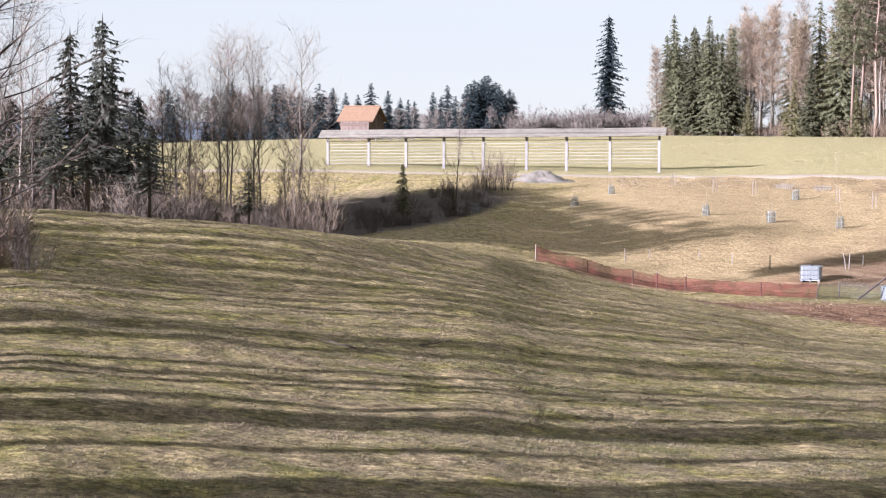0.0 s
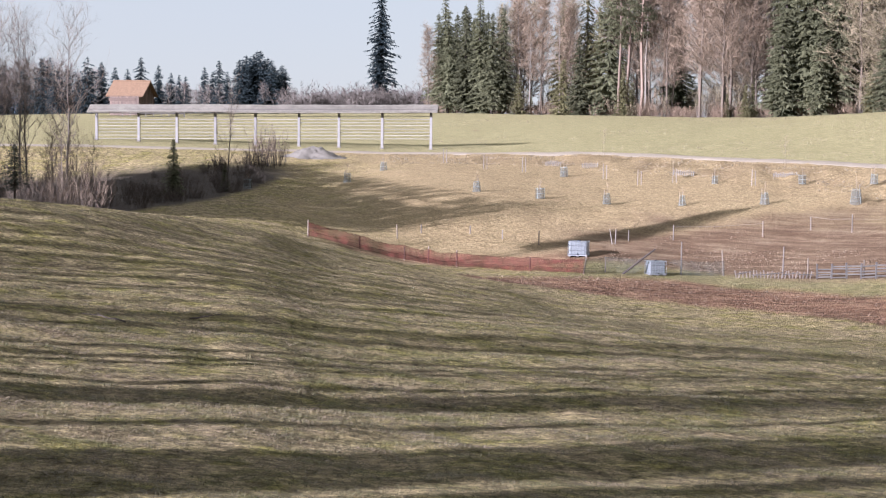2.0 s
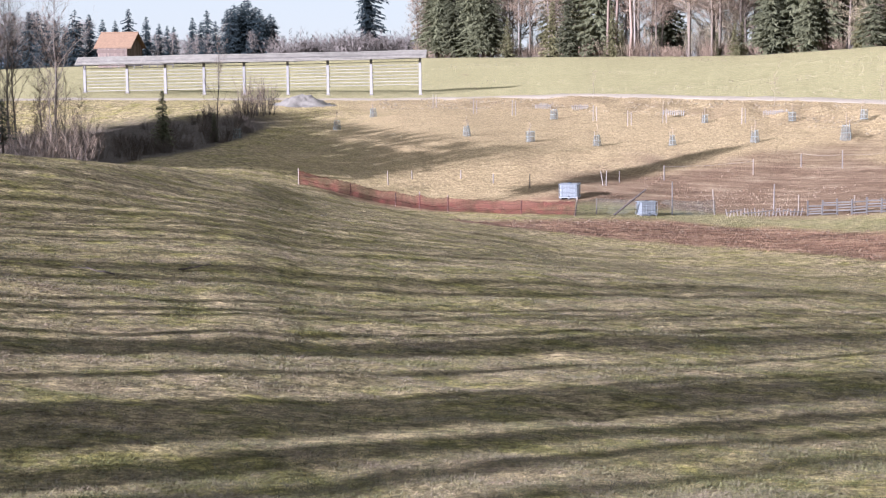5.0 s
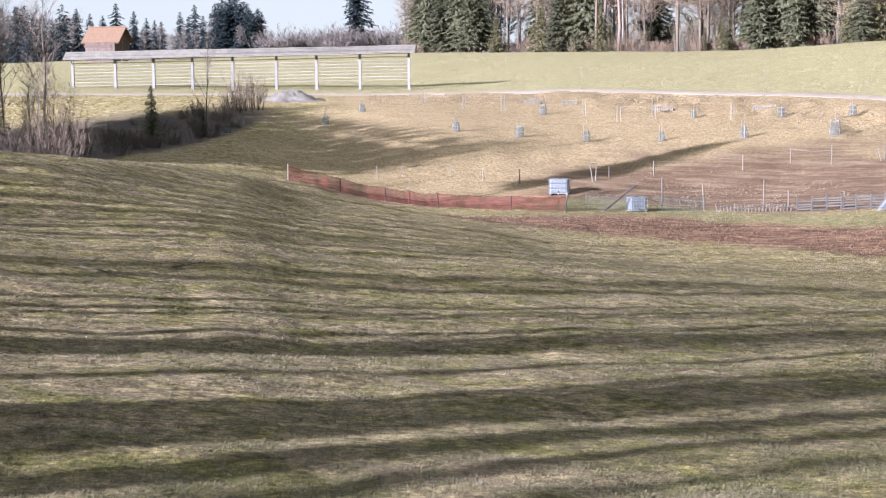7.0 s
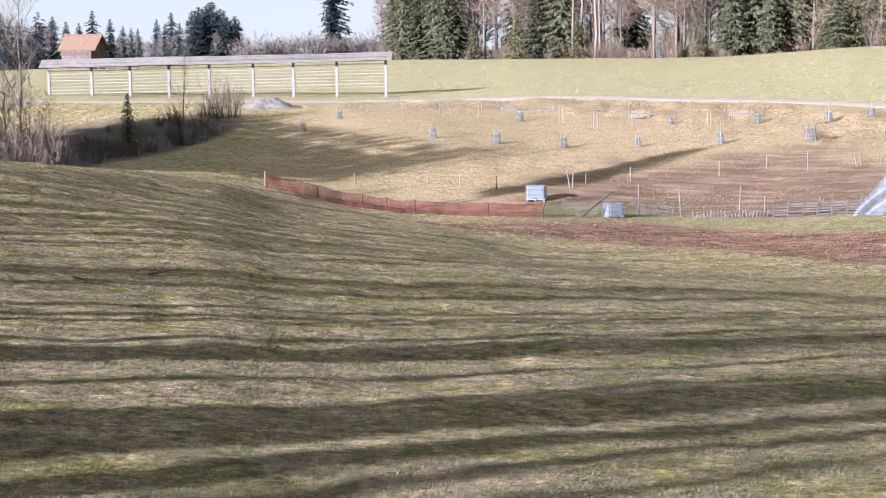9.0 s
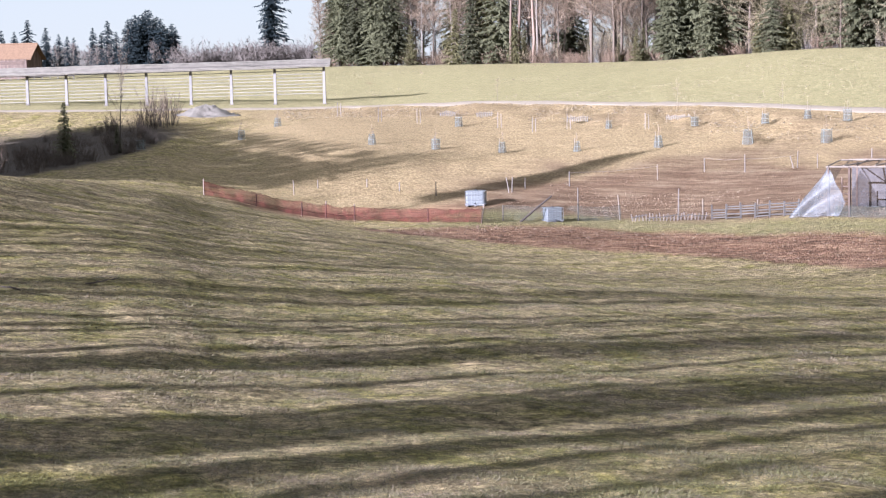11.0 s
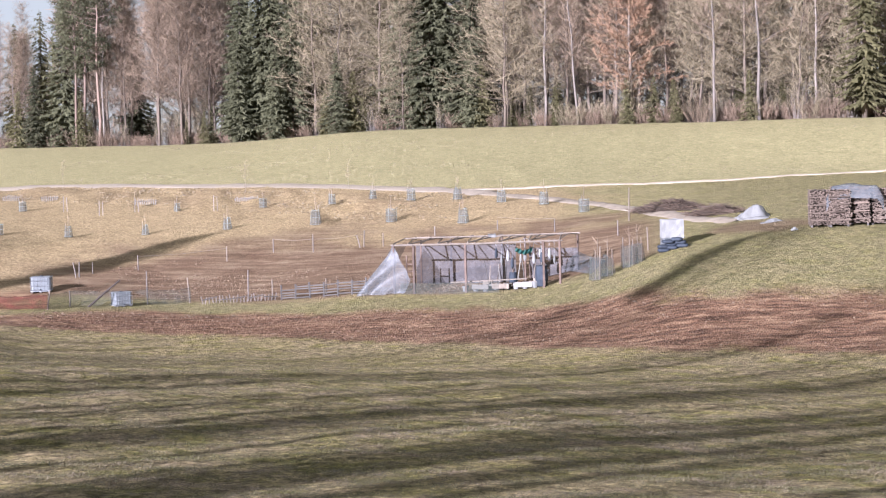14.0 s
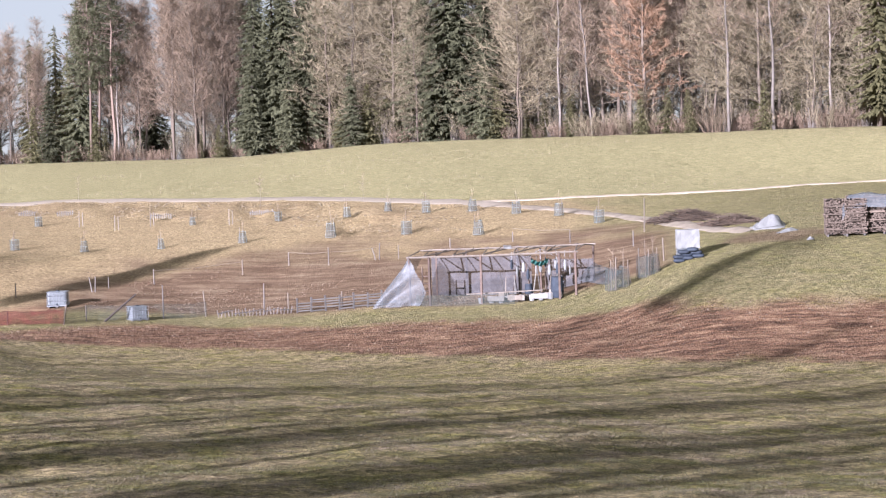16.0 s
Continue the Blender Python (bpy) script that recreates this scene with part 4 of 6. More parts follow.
def wood_edge():
    """The wood behind the upper field, denser to the east."""
    rnd = random.Random(5)

    def at(bearing, back):
        return spot(bearing, float(along(bearing, LINES[6][0])) + back, 0.1)
    # stretches of the edge: bearings and what grows there
    belts = [
        (6.9, 9.3, ["spruce1", "spruce1", "spruce0", "spruce1", "grey2"], 0.74),
        (9.3, 12.2, ["birch0", "birch1", "bare2", "grey0", "olive", "bare0", "grey2"], 0.84),
        (12.2, 14.0, ["pine", "grey2", "birch0", "bare1", "olive", "pine"], 1.05),
        (14.0, 17.4, ["bare0", "grey1", "bare1", "grey3", "bare3", "grey0", "pine"], 1.02),
        (17.4, 20.0, ["spruce0", "spruce1", "olive", "spruce0", "spruce1"], 1.05),
        (20.0, 22.6, ["grey0", "grey1", "olive", "grey3", "grey2", "spruce1"], 1.05),
        (22.6, 25.6, ["spruce1", "grey2", "olive", "grey1", "grey0", "spruce0"], 1.05),
        (25.6, 28.8, ["bare0", "birch0", "grey0", "grey3", "bare1"], 1.05),
        (28.8, 31.0, ["bare2", "grey1", "bare3", "bare1"], 1.05),
        (31.0, 34.6, ["grey0", "bare2", "grey1", "birch1", "grey2", "grey3"], 1.05),
        (34.6, 44.0, ["olive", "grey2", "grey3", "grey1", "birch0", "grey0"], 1.05),
    ]
    back_rows = []
    for b0, b1, kinds, size in belts:
        deep = ["back0", "back1", "spruce1", "back0", "back1"]
        for row in range(5):
            per = (0.85, 0.8, 0.85, 1.0, 1.05, 1.0)[row] * (1.0 if b0 > 9.5 else 0.8)
            n = max(2, int((b1 - b0) / per + 0.5))
            for k in range(n):
                if b0 == 9.3 and row > 1 and k % 2:
                    continue
                b = b0 + (b1 - b0) * (k + rnd.uniform(0.1, 0.9)) / n
                key = rnd.choice(kinds if row < 3 or b0 < 9 else deep)
                where, scale, turn = at(b, 3 + 5.5 * row + rnd.uniform(-2, 2)), size * rnd.uniform(0.86, 1.1) * (0.9 if row > 2 and b0 > 9 else 1), rnd.uniform(0, 360)
                if row < 3:
                    plant(key, where, scale, turn, group="trees of the wood")
                else:
                    back_rows.append((key, where, scale, turn))
    for k in range(90):
        back_rows.append((rnd.choice(["bush_grey", "bush_grey", "bush_brook"]), at(rnd.uniform(8.8, 43), rnd.uniform(16, 34)), rnd.uniform(1.3, 2.0), rnd.uniform(0, 360)))
    b = 6.9
    while b < 42:
        dist = rnd.uniform(-1.0, 5.0)
        r = rnd.random()
        key = "bush_red" if r < 0.55 else "bush_grey" if r < 0.75 else "bush_pale" if r < 0.86 else "olive1" if r < 0.93 else "bush_tan"
        scale = rnd.uniform(0.6, 1.0) * (0.6 if key == "olive1" else 1.0)
        if dist > 1.5:
            back_rows.append((key, at(b, dist), scale, rnd.uniform(0, 360)))
        else:
            plant(key, at(b, dist), scale, rnd.uniform(0, 360), group="undergrowth of the wood")
        b += rnd.uniform(0.06, 0.13)
    join_stuff("deep_wood", back_rows, "leafless and evergreen trees deep in the wood", "woods")
    # trees that stand out along the edge
    stand = [(6.75, 0, "bare2", 0.62), (7.35, -3, "spruce1", 0.76), (7.9, -3, "spruce1", 0.80), (8.35, -2, "spruce0", 0.77), (8.75, -3, "spruce1", 0.74), (9.1, -1, "spruce1", 0.78), (9.95, 0, "birch0", 0.68), (10.9, 0, "birch0", 0.76),
             (9.6, -2, "olive1", 0.72), (11.0, -2, "olive1", 0.95), (11.5, -1, "spruce2", 0.85), (12.9, -2, "olive1", 0.78), (12.75, -1, "pine", 0.98), (13.05, 0, "pine", 1.05), (13.45, -1, "pine", 1.05), (12.45, 1, "spruce0", 0.95),
             (16.7, -2, "olive1", 0.5), (17.8, -4, "spruce2", 1.0), (18.95, -3, "spruce2", 0.86), (18.5, 1, "spruce0", 1.0), (20.5, -1, "olive1", 0.6), (20.9, -4, "spruce2", 0.72), (21.4, -1, "olive1", 0.85), (23.5, -1, "spruce2", 0.9),
             (25.15, -2, "spruce2", 0.68), (25.5, -1, "olive1", 0.85), (25.2, 2, "spruce1", 0.8), (23.0, -2, "grey0", 0.7), (26.2, -2, "grey3", 0.8), (27.5, 0, "birch0", 1.0), (28.55, 0, "birch1", 1.05), (32.8, -1, "birch0", 1.0), (34.2, -1, "birch0", 1.1),
             (30.05, -2, "olive1", 0.55), (31.6, -2, "olive1", 0.42), (33.9, -1, "olive1", 0.6), (30.2, -1, "beech", 1.0), (37.4, -1, "olive", 0.95), (15.3, -2, "bare3", 0.9), (16.0, -1, "bare1", 0.95)]
    for b, back, key, size in stand:
        plant(key, at(b, back), size, None, group="trees of the wood")


def far_woods():
    """Spruces and leafless woods beyond the upper field."""
    rnd = random.Random(9)
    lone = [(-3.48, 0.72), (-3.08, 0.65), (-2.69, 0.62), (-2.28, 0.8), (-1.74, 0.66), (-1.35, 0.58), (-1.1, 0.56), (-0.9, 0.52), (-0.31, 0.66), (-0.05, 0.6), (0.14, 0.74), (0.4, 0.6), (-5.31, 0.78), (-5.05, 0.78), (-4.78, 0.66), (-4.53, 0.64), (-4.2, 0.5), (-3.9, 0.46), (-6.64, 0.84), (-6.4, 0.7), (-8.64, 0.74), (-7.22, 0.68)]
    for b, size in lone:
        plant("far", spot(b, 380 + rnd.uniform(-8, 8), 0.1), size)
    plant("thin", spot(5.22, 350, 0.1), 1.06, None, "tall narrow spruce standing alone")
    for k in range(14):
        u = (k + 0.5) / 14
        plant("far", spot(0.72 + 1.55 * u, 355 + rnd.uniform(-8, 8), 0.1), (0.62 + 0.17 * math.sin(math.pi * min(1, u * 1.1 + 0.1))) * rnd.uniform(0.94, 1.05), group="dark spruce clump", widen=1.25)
    rows = []
    b = -15.0
    while b < 2.2:
        r = rnd.uniform(345, 430)
        key = rnd.choice(["farbare0", "farbare1", "farbare0", "farlow", "farlow"] if -6 < b < 1 else ["farbare0", "farbare1", "farbare0", "farbare1", "farlow"])
        size = rnd.uniform(0.7, 1.05) * (1.05 if b < -5.5 else 0.6 if b > -3.5 else 1.0) * (0.7 if key == "farlow" else 1)
        rows.append((key, spot(b, r, 0.1), size, rnd.uniform(0, 360)))
        b += rnd.uniform(0.06, 0.13) * (1.8 if b < -7 else 1)
    join_stuff("far_woods", rows, "distant leafless woods beyond the upper field", "woods")
    scrub, b = [], 2.2
    while b < 6.9:
        scrub.append(("bush_far", spot(b, rnd.uniform(318, 350), 0.1), rnd.uniform(0.7, 1.5), rnd.uniform(0, 360)))
        b += rnd.uniform(0.05, 0.1)
    join_stuff("far_scrub", scrub, "twiggy brown scrub beyond the upper field", "scrub")


def brook_side():
    """The alders, spruces and thicket along the brook."""
    rnd = random.Random(12)
    for b, r, key, size in [(-11.68, 103, "brook", 0.94), (-10.69, 102, "brook", 1.0), (-10.9, 104, "brook", 0.82), (-10.4, 106, "brook", 0.84), (-9.6, 107, "brook", 0.68), (-12.6, 103, "brook", 0.66),
                            (-6.9, 105, "alder0", 0.86), (-6.75, 106, "alder0", 0.84), (-5.97, 106, "alder0", 0.86), (-5.8, 107, "alder0", 0.8), (-7.97, 105, "alder0", 0.74), (-8.8, 104, "alder1", 1.03),
                            (-13.2, 85, "alder0", 0.9), (-12.9, 90, "alder1", 1.0), (0.38, 132, "alder1", 0.84)]:
        plant(key, spot(b, r, 0.2), size, None, "slender leafless tree beside the brook" if b > 0 else "", "trees by the brook")
    for b, r, s in ((-4.6, 105, 0.87), (-7.1, 106, 0.82), (-8.4, 105, 0.71)):
        plant("alder0", spot(b, r, 0.2), s, None, "", "trees by the brook")
    for _ in range(50):
        plant(rnd.choice(["alder1", "alder2", "alder2", "alder2", "alder2", "bush_brook"]), spot(rnd.uniform(-15, -3.6), rnd.uniform(100, 116), 0.2), rnd.uniform(0.55, 0.95), None, "", "trees by the brook")
    for _ in range(66):
        b = rnd.uniform(-15, 1.6)
        if b < -3.4:
            plant(rnd.choice(["bush_dark", "bush_brook", "bush_brook", "bush_dark", "bush_brook"]), spot(b, rnd.uniform(88, 114), 0.2), rnd.uniform(0.55, 1.0), None, "", "thicket by the brook")
        else:
            plant("bush_dark", spot(b, float(thicket_foot(b)) + rnd.uniform(1, 24), 0.2), rnd.uniform(0.28, 0.5), None, "", "thicket by the brook")
    for k in range(8):
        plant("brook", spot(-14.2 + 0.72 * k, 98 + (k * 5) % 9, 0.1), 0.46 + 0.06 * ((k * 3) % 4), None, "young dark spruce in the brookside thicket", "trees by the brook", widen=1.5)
    for k in range(18):
        plant(("bush_brook", "bush_dark")[k % 2], spot(-14.6 + 0.36 * k, 88 + (k * 7) % 13, 0.2), 0.88 + 0.12 * (k % 4), None, "", "thicket by the brook")
    for b, r, s in ((-12.2, 76, 0.5), (-11.2, 75, 0.55), (-9.3, 76, 0.45), (-13.8, 74, 0.5), (-6.2, 78, 0.3)):
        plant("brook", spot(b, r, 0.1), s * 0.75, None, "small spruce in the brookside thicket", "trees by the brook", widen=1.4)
    for _ in range(38):
        b = rnd.uniform(-4.5, 1.6)
        foot = float(thicket_foot(b))
        plant(rnd.choice(["bush_dark", "bush_dark", "bush_brook"]), spot(b, foot + (146 - foot) * rnd.random(), 0.2), rnd.uniform(0.2, 0.42), None, "low dark leafless bush in the shaded hollow", "thicket in the hollow")
    for b, r, s in [(-1.3, 126, 0.30), (0.3, 131, 0.16)]:
        plant("spruce2", spot(b, r, 0.1), s, None, "very small spruce on the brook bank", "trees by the brook")
    for b, r, s in [(1.6, 150, 1.05), (1.95, 152, 0.9), (1.25, 148, 0.8)]:
        plant("bush_brook", spot(b, r, 0.1), s, None, "wide twiggy bush beside the gravel road", "bushes by the road")


def near_trees():
    """The trees behind and beside the look-out, whose long shadows cross the meadow."""
    way = Vector((SUN_WAY.x, SUN_WAY.y)).normalized()
    across = Vector((way.y, -way.x))
    rnd = random.Random(21)
    for off, back, wide in SHADE_TREES:
        wide *= 0.4 if off < -38 else 1.0
        p = across * off - way * back
        z = float(surface(np.array([p.x]), np.array([p.y]))[0])
        plant("shade0" if wide > 1 else "shade1", (p.x, p.y, z - 0.1), rnd.uniform(0.9, 1.1), None, "", "trees beside the look-out", widen=wide)
    for off, back in ((-41.0, 8), (-34.5, 43), (-46.0, 43)):
        p = across * off - way * back
        plant("shade2", (p.x, p.y, float(surface(np.array([p.x]), np.array([p.y]))[0]) - 0.1), rnd.uniform(0.95, 1.05), None, "", "trees beside the look-out")
    for off, back, size, wide in ((-17.7, 55, 0.92, 0.55), (-43.2, 10, 1.04, 0.5)):
        p = across * off - way * back
        plant("mast", (p.x, p.y, float(surface(np.array([p.x]), np.array([p.y]))[0]) - 0.1), size, None, "tall spruce with a high crown behind the look-out", "trees beside the look-out", widen=wide)
    for k in range(22):
        p = across * (-42 - 1.05 * k) - way * (3 + (k * 5) % 7)
        place = (p.x, p.y, float(surface(np.array([p.x]), np.array([p.y]))[0]) - 0.1)
        if k % 2:
            plant("spruce2", place, 0.74 + 0.06 * (k % 3), None, "young spruce beside the look-out", "shrubs beside the look-out", widen=0.55)
        else:
            plant("alder1", place, 0.85 + 0.08 * (k % 3), None, "young leafless tree beside the look-out", "shrubs beside the look-out")
    # tall spruces on the far side of the hollow, west of the brook
    for off, back, size in ((-87.6, -15, 0.7), (-86.9, -13, 0.84)):
        p = across * off - way * back
        plant("mast", (p.x, p.y, float(surface(np.array([p.x]), np.array([p.y]))[0]) - 0.1), size, None, "", "spruces west of the brook")
    west = []
    for k in range(44):
        off = -98.4 - 0.77 * k
        base = 7 + 0.62 * (-97 - off) + (k * 5) % 13 - 6
        west.append((off, -base, (0.84, 0.76, 0.88, 0.8, 0.72)[k % 5], 1.5))
    for k in range(11):
        west.append((-79 - 1.75 * k, -1.0 - (k * 3) % 4, (0.34, 0.4, 0.3)[k % 3], 1.7))
    for off, back, size, wide in west:
        p = across * off - way * back
        plant("west", (p.x, p.y, float(surface(np.array([p.x]), np.array([p.y]))[0]) - 0.1), size, None, "tall dark spruce west of the brook", "spruces west of the brook", widen=wide)
    for k in range(9):
        plant("bush_dark", spot(-13.0 - 0.28 * k, 46 + (k * 7) % 12, 0.1), 0.35 + 0.05 * (k % 4), None, "low dark bush on the meadow's edge", "bushes on the bank")
    plant("big", spot(-18.0, 24.6, 0.1), 0.5, 205, "leafless tree with dark overhanging branches", "trees beside the look-out")
    plant("big", spot(-17.3, 23.8, 0.1), 0.46, 95, "leafless tree with dark overhanging branches", "trees beside the look-out")
    plant("big", spot(-18.2, 28.0, 0.1), 0.52, 320, "large leafless tree with dark overhanging branches", "trees beside the look-out")
    for b, r, s in ((-14.2, 50, 0.55), (-13.6, 53, 0.5), (-15.0, 48, 0.7), (-13.9, 47, 0.4)):
        plant("bush_red", spot(b, r, 0.1), s, None, "low reddish-brown bush on the meadow's edge", "bushes on the bank")


# (offset across the sun's way, distance back along it, stoutness)
SHADE_TREES = [(2, 32, 1.0), (-2.5, 34, 1.0), (-6.5, 30, 0.8), (-10.2, 26, 1.2), (-14.2, 24, 1.1), (-14.9, 28, 1.2),
               (-16.8, 22, 1.1), (-17.2, 26, 1.3), (-17.7, 30, 1.3), (-18.2, 29, 1.3), (-18.7, 24, 1.1), (-15.7, 25, 1.1), (-13.5, 47, 1.2), (-12.9, 40, 1.1), (-21.2, 12, 0.8), (-23.4, 7, 1.05), (-23.85, 10, 1.05), (-24.3, 13, 1.05),
               (-28.0, 5, 0.7), (-29.3, 7, 0.75), (-32.5, 18, 1.3), (-33.6, 40, 1.9), (-34.4, 35, 2.0), (-35.2, 39, 1.9), (-35.9, 34, 1.4), (-37.6, 25, 0.9), (-40.4, 36, 2.0), (-43.8, 34, 2.2), (-49.6, 34, 2.4),
               (-56.2, 33, 2.6), (-65.2, 26, 2.6), (-68, 28, 2.4), (-46.6, 27, 2.4), (-52.6, 27, 2.6), (-60.5, 27, 2.4), (-25.4, 7, 0.9)]

wood_edge()
far_woods()
brook_side()
near_trees()


# ---- hayrack ----
def flat_place(bearing, dist, z):
    b = radians(bearing)
    return Vector((dist * math.sin(b), dist * math.cos(b), z))


def hayrack():
    a, b = flat_place(-3.66, 179, 7.07), flat_place(6.82, 173, 7.07)
    along_x = (b - a).normalized()
    length = (b - a).length
    climb = 0.38 / length  # the rack rises with the ground to the east
    turn = math.degrees(math.atan2(along_x.y, along_x.x))
    rack = thing("hayrack", a, "long open hayrack with pale posts, rails and a shingled roof", "hayrack", turn=turn)
    stops = [0.0, 0.128, 0.243, 0.359, 0.479, 0.609, 0.728, 0.856, 1.0]
    tops = 3.25
    for i, s in enumerate(stops):
        x = s * length
        p = a + along_x * x
        g0 = float(height(np.array([p.x]), np.array([p.y]))[0]) - a.z
        part("post", Geo().box((x, 0, (g0 - 0.3 + tops) / 2), (0.25, 0.24, tops - g0 + 0.3), None, 0.9), M["post"], rack)
        part("footing", Geo().box((x, 0, g0 + 0.05), (0.40, 0.38, 0.12), None, 0.8), M["heap"], rack)
        # cross beam under the roof with two braces
        part("cross_beam", Geo().box((x, 0, tops + 0.02), (0.16, 1.7, 0.16)), M["old_wood"], rack)
        g = Geo()
        for sgn in (-1, 1):
            g.tube([(x, 0, tops - 0.6), (x, sgn * 0.7, tops)], [0.05, 0.05], 4)
        part("brace", g, M["old_wood"], rack)
    for s0, s1 in zip(stops, stops[1:]):
        x0, x1 = s0 * length + 0.12, s1 * length - 0.12
        for k in range(9):
            z = 0.62 + k * 0.31
            sag = random.uniform(-0.025, 0.025)
            part("rail", Geo().tube([(x0, 0, z), ((x0 + x1) / 2, 0.01, z + sag), (x1, 0, z + random.uniform(-0.02, 0.02))], [0.033, 0.037, 0.033], 5), M["rail"], rack)
    for y in (-0.78, 0.78):
        part("plate_beam", Geo().box((length / 2, y, tops + 0.12), (length + 1.0, 0.14, 0.16)), M["old_wood"], rack)
    part("ridge_beam", Geo().box((length / 2, 0, 3.76), (length + 1.0, 0.12, 0.12)), M["old_wood"], rack)
    # shingled roof: two slopes, sagging a little
    for sgn in (-1, 1):
        rows_top, n = [], 40
        for j in range(6):
            v = j / 5
            row = []
            for i in range(n + 1):
                x = -0.65 + (length + 1.35) * i / n
                sag = 0.015 * math.sin(i * 0.55) + 0.012 * math.sin(i * 1.7 + 1) + 0.03 * math.sin(i * 0.16)
                row.append((x, sgn * 1.12 * v, 3.90 - 0.66 * v + sag - 0.015 * (j % 2)))
            rows_top.append(row)
        g = Geo().grid(rows_top)
        g.grid([[(x, y, z - 0.10) for x, y, z in row] for row in rows_top])
        g.grid([rows_top[-1], [(x, y, z - 0.10) for x, y, z in rows_top[-1]]])
        for end in (0, -1):
            g.grid([[r[end] for r in rows_top], [(r[end][0], r[end][1], r[end][2] - 0.10) for r in rows_top]])
        roof = part("roof_slope", g, M["shingle"], rack, "weathered grey shingle roof slope")
        for j in range(1, 6):
            v = j / 5 + 0.02
            part("shingle_course", Geo().box((length / 2, sgn * 1.12 * v, 3.925 - 0.66 * v), (length + 1.3, 0.05, 0.03)), M["shingle"], roof)
    for x in (-0.6, length + 0.65):
        part("gable_board", Geo().face((x, -1.05, 3.28), (x, 1.05, 3.28), (x, 0, 3.86)).face((x + 0.03, 0, 3.86), (x + 0.03, 1.05, 3.28), (x + 0.03, -1.05, 3.28)), M["dark_wood"], rack)

    for ob in list(rack.children_recursive):
        for v in ob.data.vertices:
            if v.co.z > 0.5:
                v.co.z += climb * v.co.x


hayrack()


def barn():
    where = spot(-2.56, 282, 0.5)
    ob = thing("barn", where, "small wooden barn with an orange clay-tile roof", "barn", turn=-24)
    w, d, eave, ridge = 4.9, 5.0, 3.35, 5.55
    for y, nm in ((-d / 2, "front_wall"), (d / 2, "back_wall")):
        part(nm, Geo().box((0, y, eave / 2 - 0.2), (w, 0.18, eave + 0.4)), M["barn_wood"], ob)
    # gables take the darker wood: their shade is put into the board colour
    for x in (-w / 2, w / 2):
        for k in range(13):
            y = -d / 2 + d * (k + 0.5) / 13
            top = ridge - (ridge - eave) * abs(y) / (d / 2)
            part("gable_board", Geo().box((x, y, top / 2 - 0.2), (0.12, d / 13 - 0.03, top + 0.3)), M["dark_wood"], ob)
    for k in range(18):
        x = -w / 2 + w * (k + 0.5) / 18
        part("board", Geo().box((x, -d / 2 - 0.11, eave / 2), (w / 18 - 0.05, 0.04, eave)), M["barn_wood"], ob)
    part("loft_opening", Geo().box((-0.3, -d / 2 - 0.14, eave - 0.55), (4.6, 0.06, 0.5)), M["dark_wood"], ob)
    for sgn in (-1, 1):
        rows = []
        for j in range(12):
            v = j / 11 * 1.07
            rows.append([(x, sgn * v * d / 2, ridge + 0.12 - (ridge - eave) * v + 0.03 * (j % 2)) for x in np.linspace(-w / 2 - 0.7, w / 2 + 0.7, 24)])
        g = Geo().grid(rows).grid([[(x, y, z - 0.14) for x, y, z in r] for r in rows])
        part("roof", g, M["rooftile"], ob, "orange clay-tile roof slope")
    part("ridge_cap", Geo().tube([(-w / 2 - 0.7, 0, ridge + 0.13), (w / 2 + 0.7, 0, ridge + 0.13)], [0.14, 0.14], 6), M["rooftile"], ob)
    # white rail fence in front of the barn
    f = thing("rail_fence", spot(-1.9, 262), "pale wooden rail fence in front of the barn", "fence", turn=-4)
    for k in range(9):
        part("post", Geo().box((-4.4 + k * 1.1, 0, 0.55), (0.13, 0.13, 1.3)), M["pickets"], f)
    for z in (0.55, 0.95):
        part("rail", Geo().box((0, -0.08, z), (9.0, 0.06, 0.12)), M["old_wood"], f)


barn()


# ---- heaps ----
def heap(name, where, rx, ry, tall, mat, label, seed, turn=0.0):
    rows = []
    for j in range(17):
        v = j / 16
        rows.append([])
        for i in range(41):
            a = 2 * math.pi * i / 40
            k = v * (1 + 0.16 * math.sin(2 * a + seed) + 0.10 * math.sin(5 * a + 2 * seed))
            x, y = rx * k * math.cos(a), ry * k * math.sin(a)
            z = tall * (0.5 + 0.5 * math.cos(math.pi * v ** 0.9)) * (1 + 0.25 * math.sin(3 * a + seed) * v) + 0.14 * tall * float(value_noise(np.array([x * 3]), np.array([y * 3]), 1.0, seed)[0]) + 0.1 * tall * float(value_noise(np.array([x * 7]), np.array([y * 7]), 1.0, seed + 1)[0]) - 0.25 * (v == 1)
            rows[-1].append((x, y, z))
    return solo(name, Geo().grid(rows), mat, where, label, "heap", turn=turn, smooth=True)


heap("gravel_mound", spot(3.1, 160.5, 0.1), 3.2, 2.0, 1.0, M["heap"], "grey gravel heap beside the farm road", 3)
heap("chalk_mound", spot(34.05, 106.6, 0.05), 1.5, 1.1, 0.8, M["chalk"], "white chippings heap at the end of the track", 5)
heap("chalk_mound", spot(34.6, 103, 0.03), 0.8, 0.5, 0.22, M["chalk"], "low white chippings spill on the grass", 8)


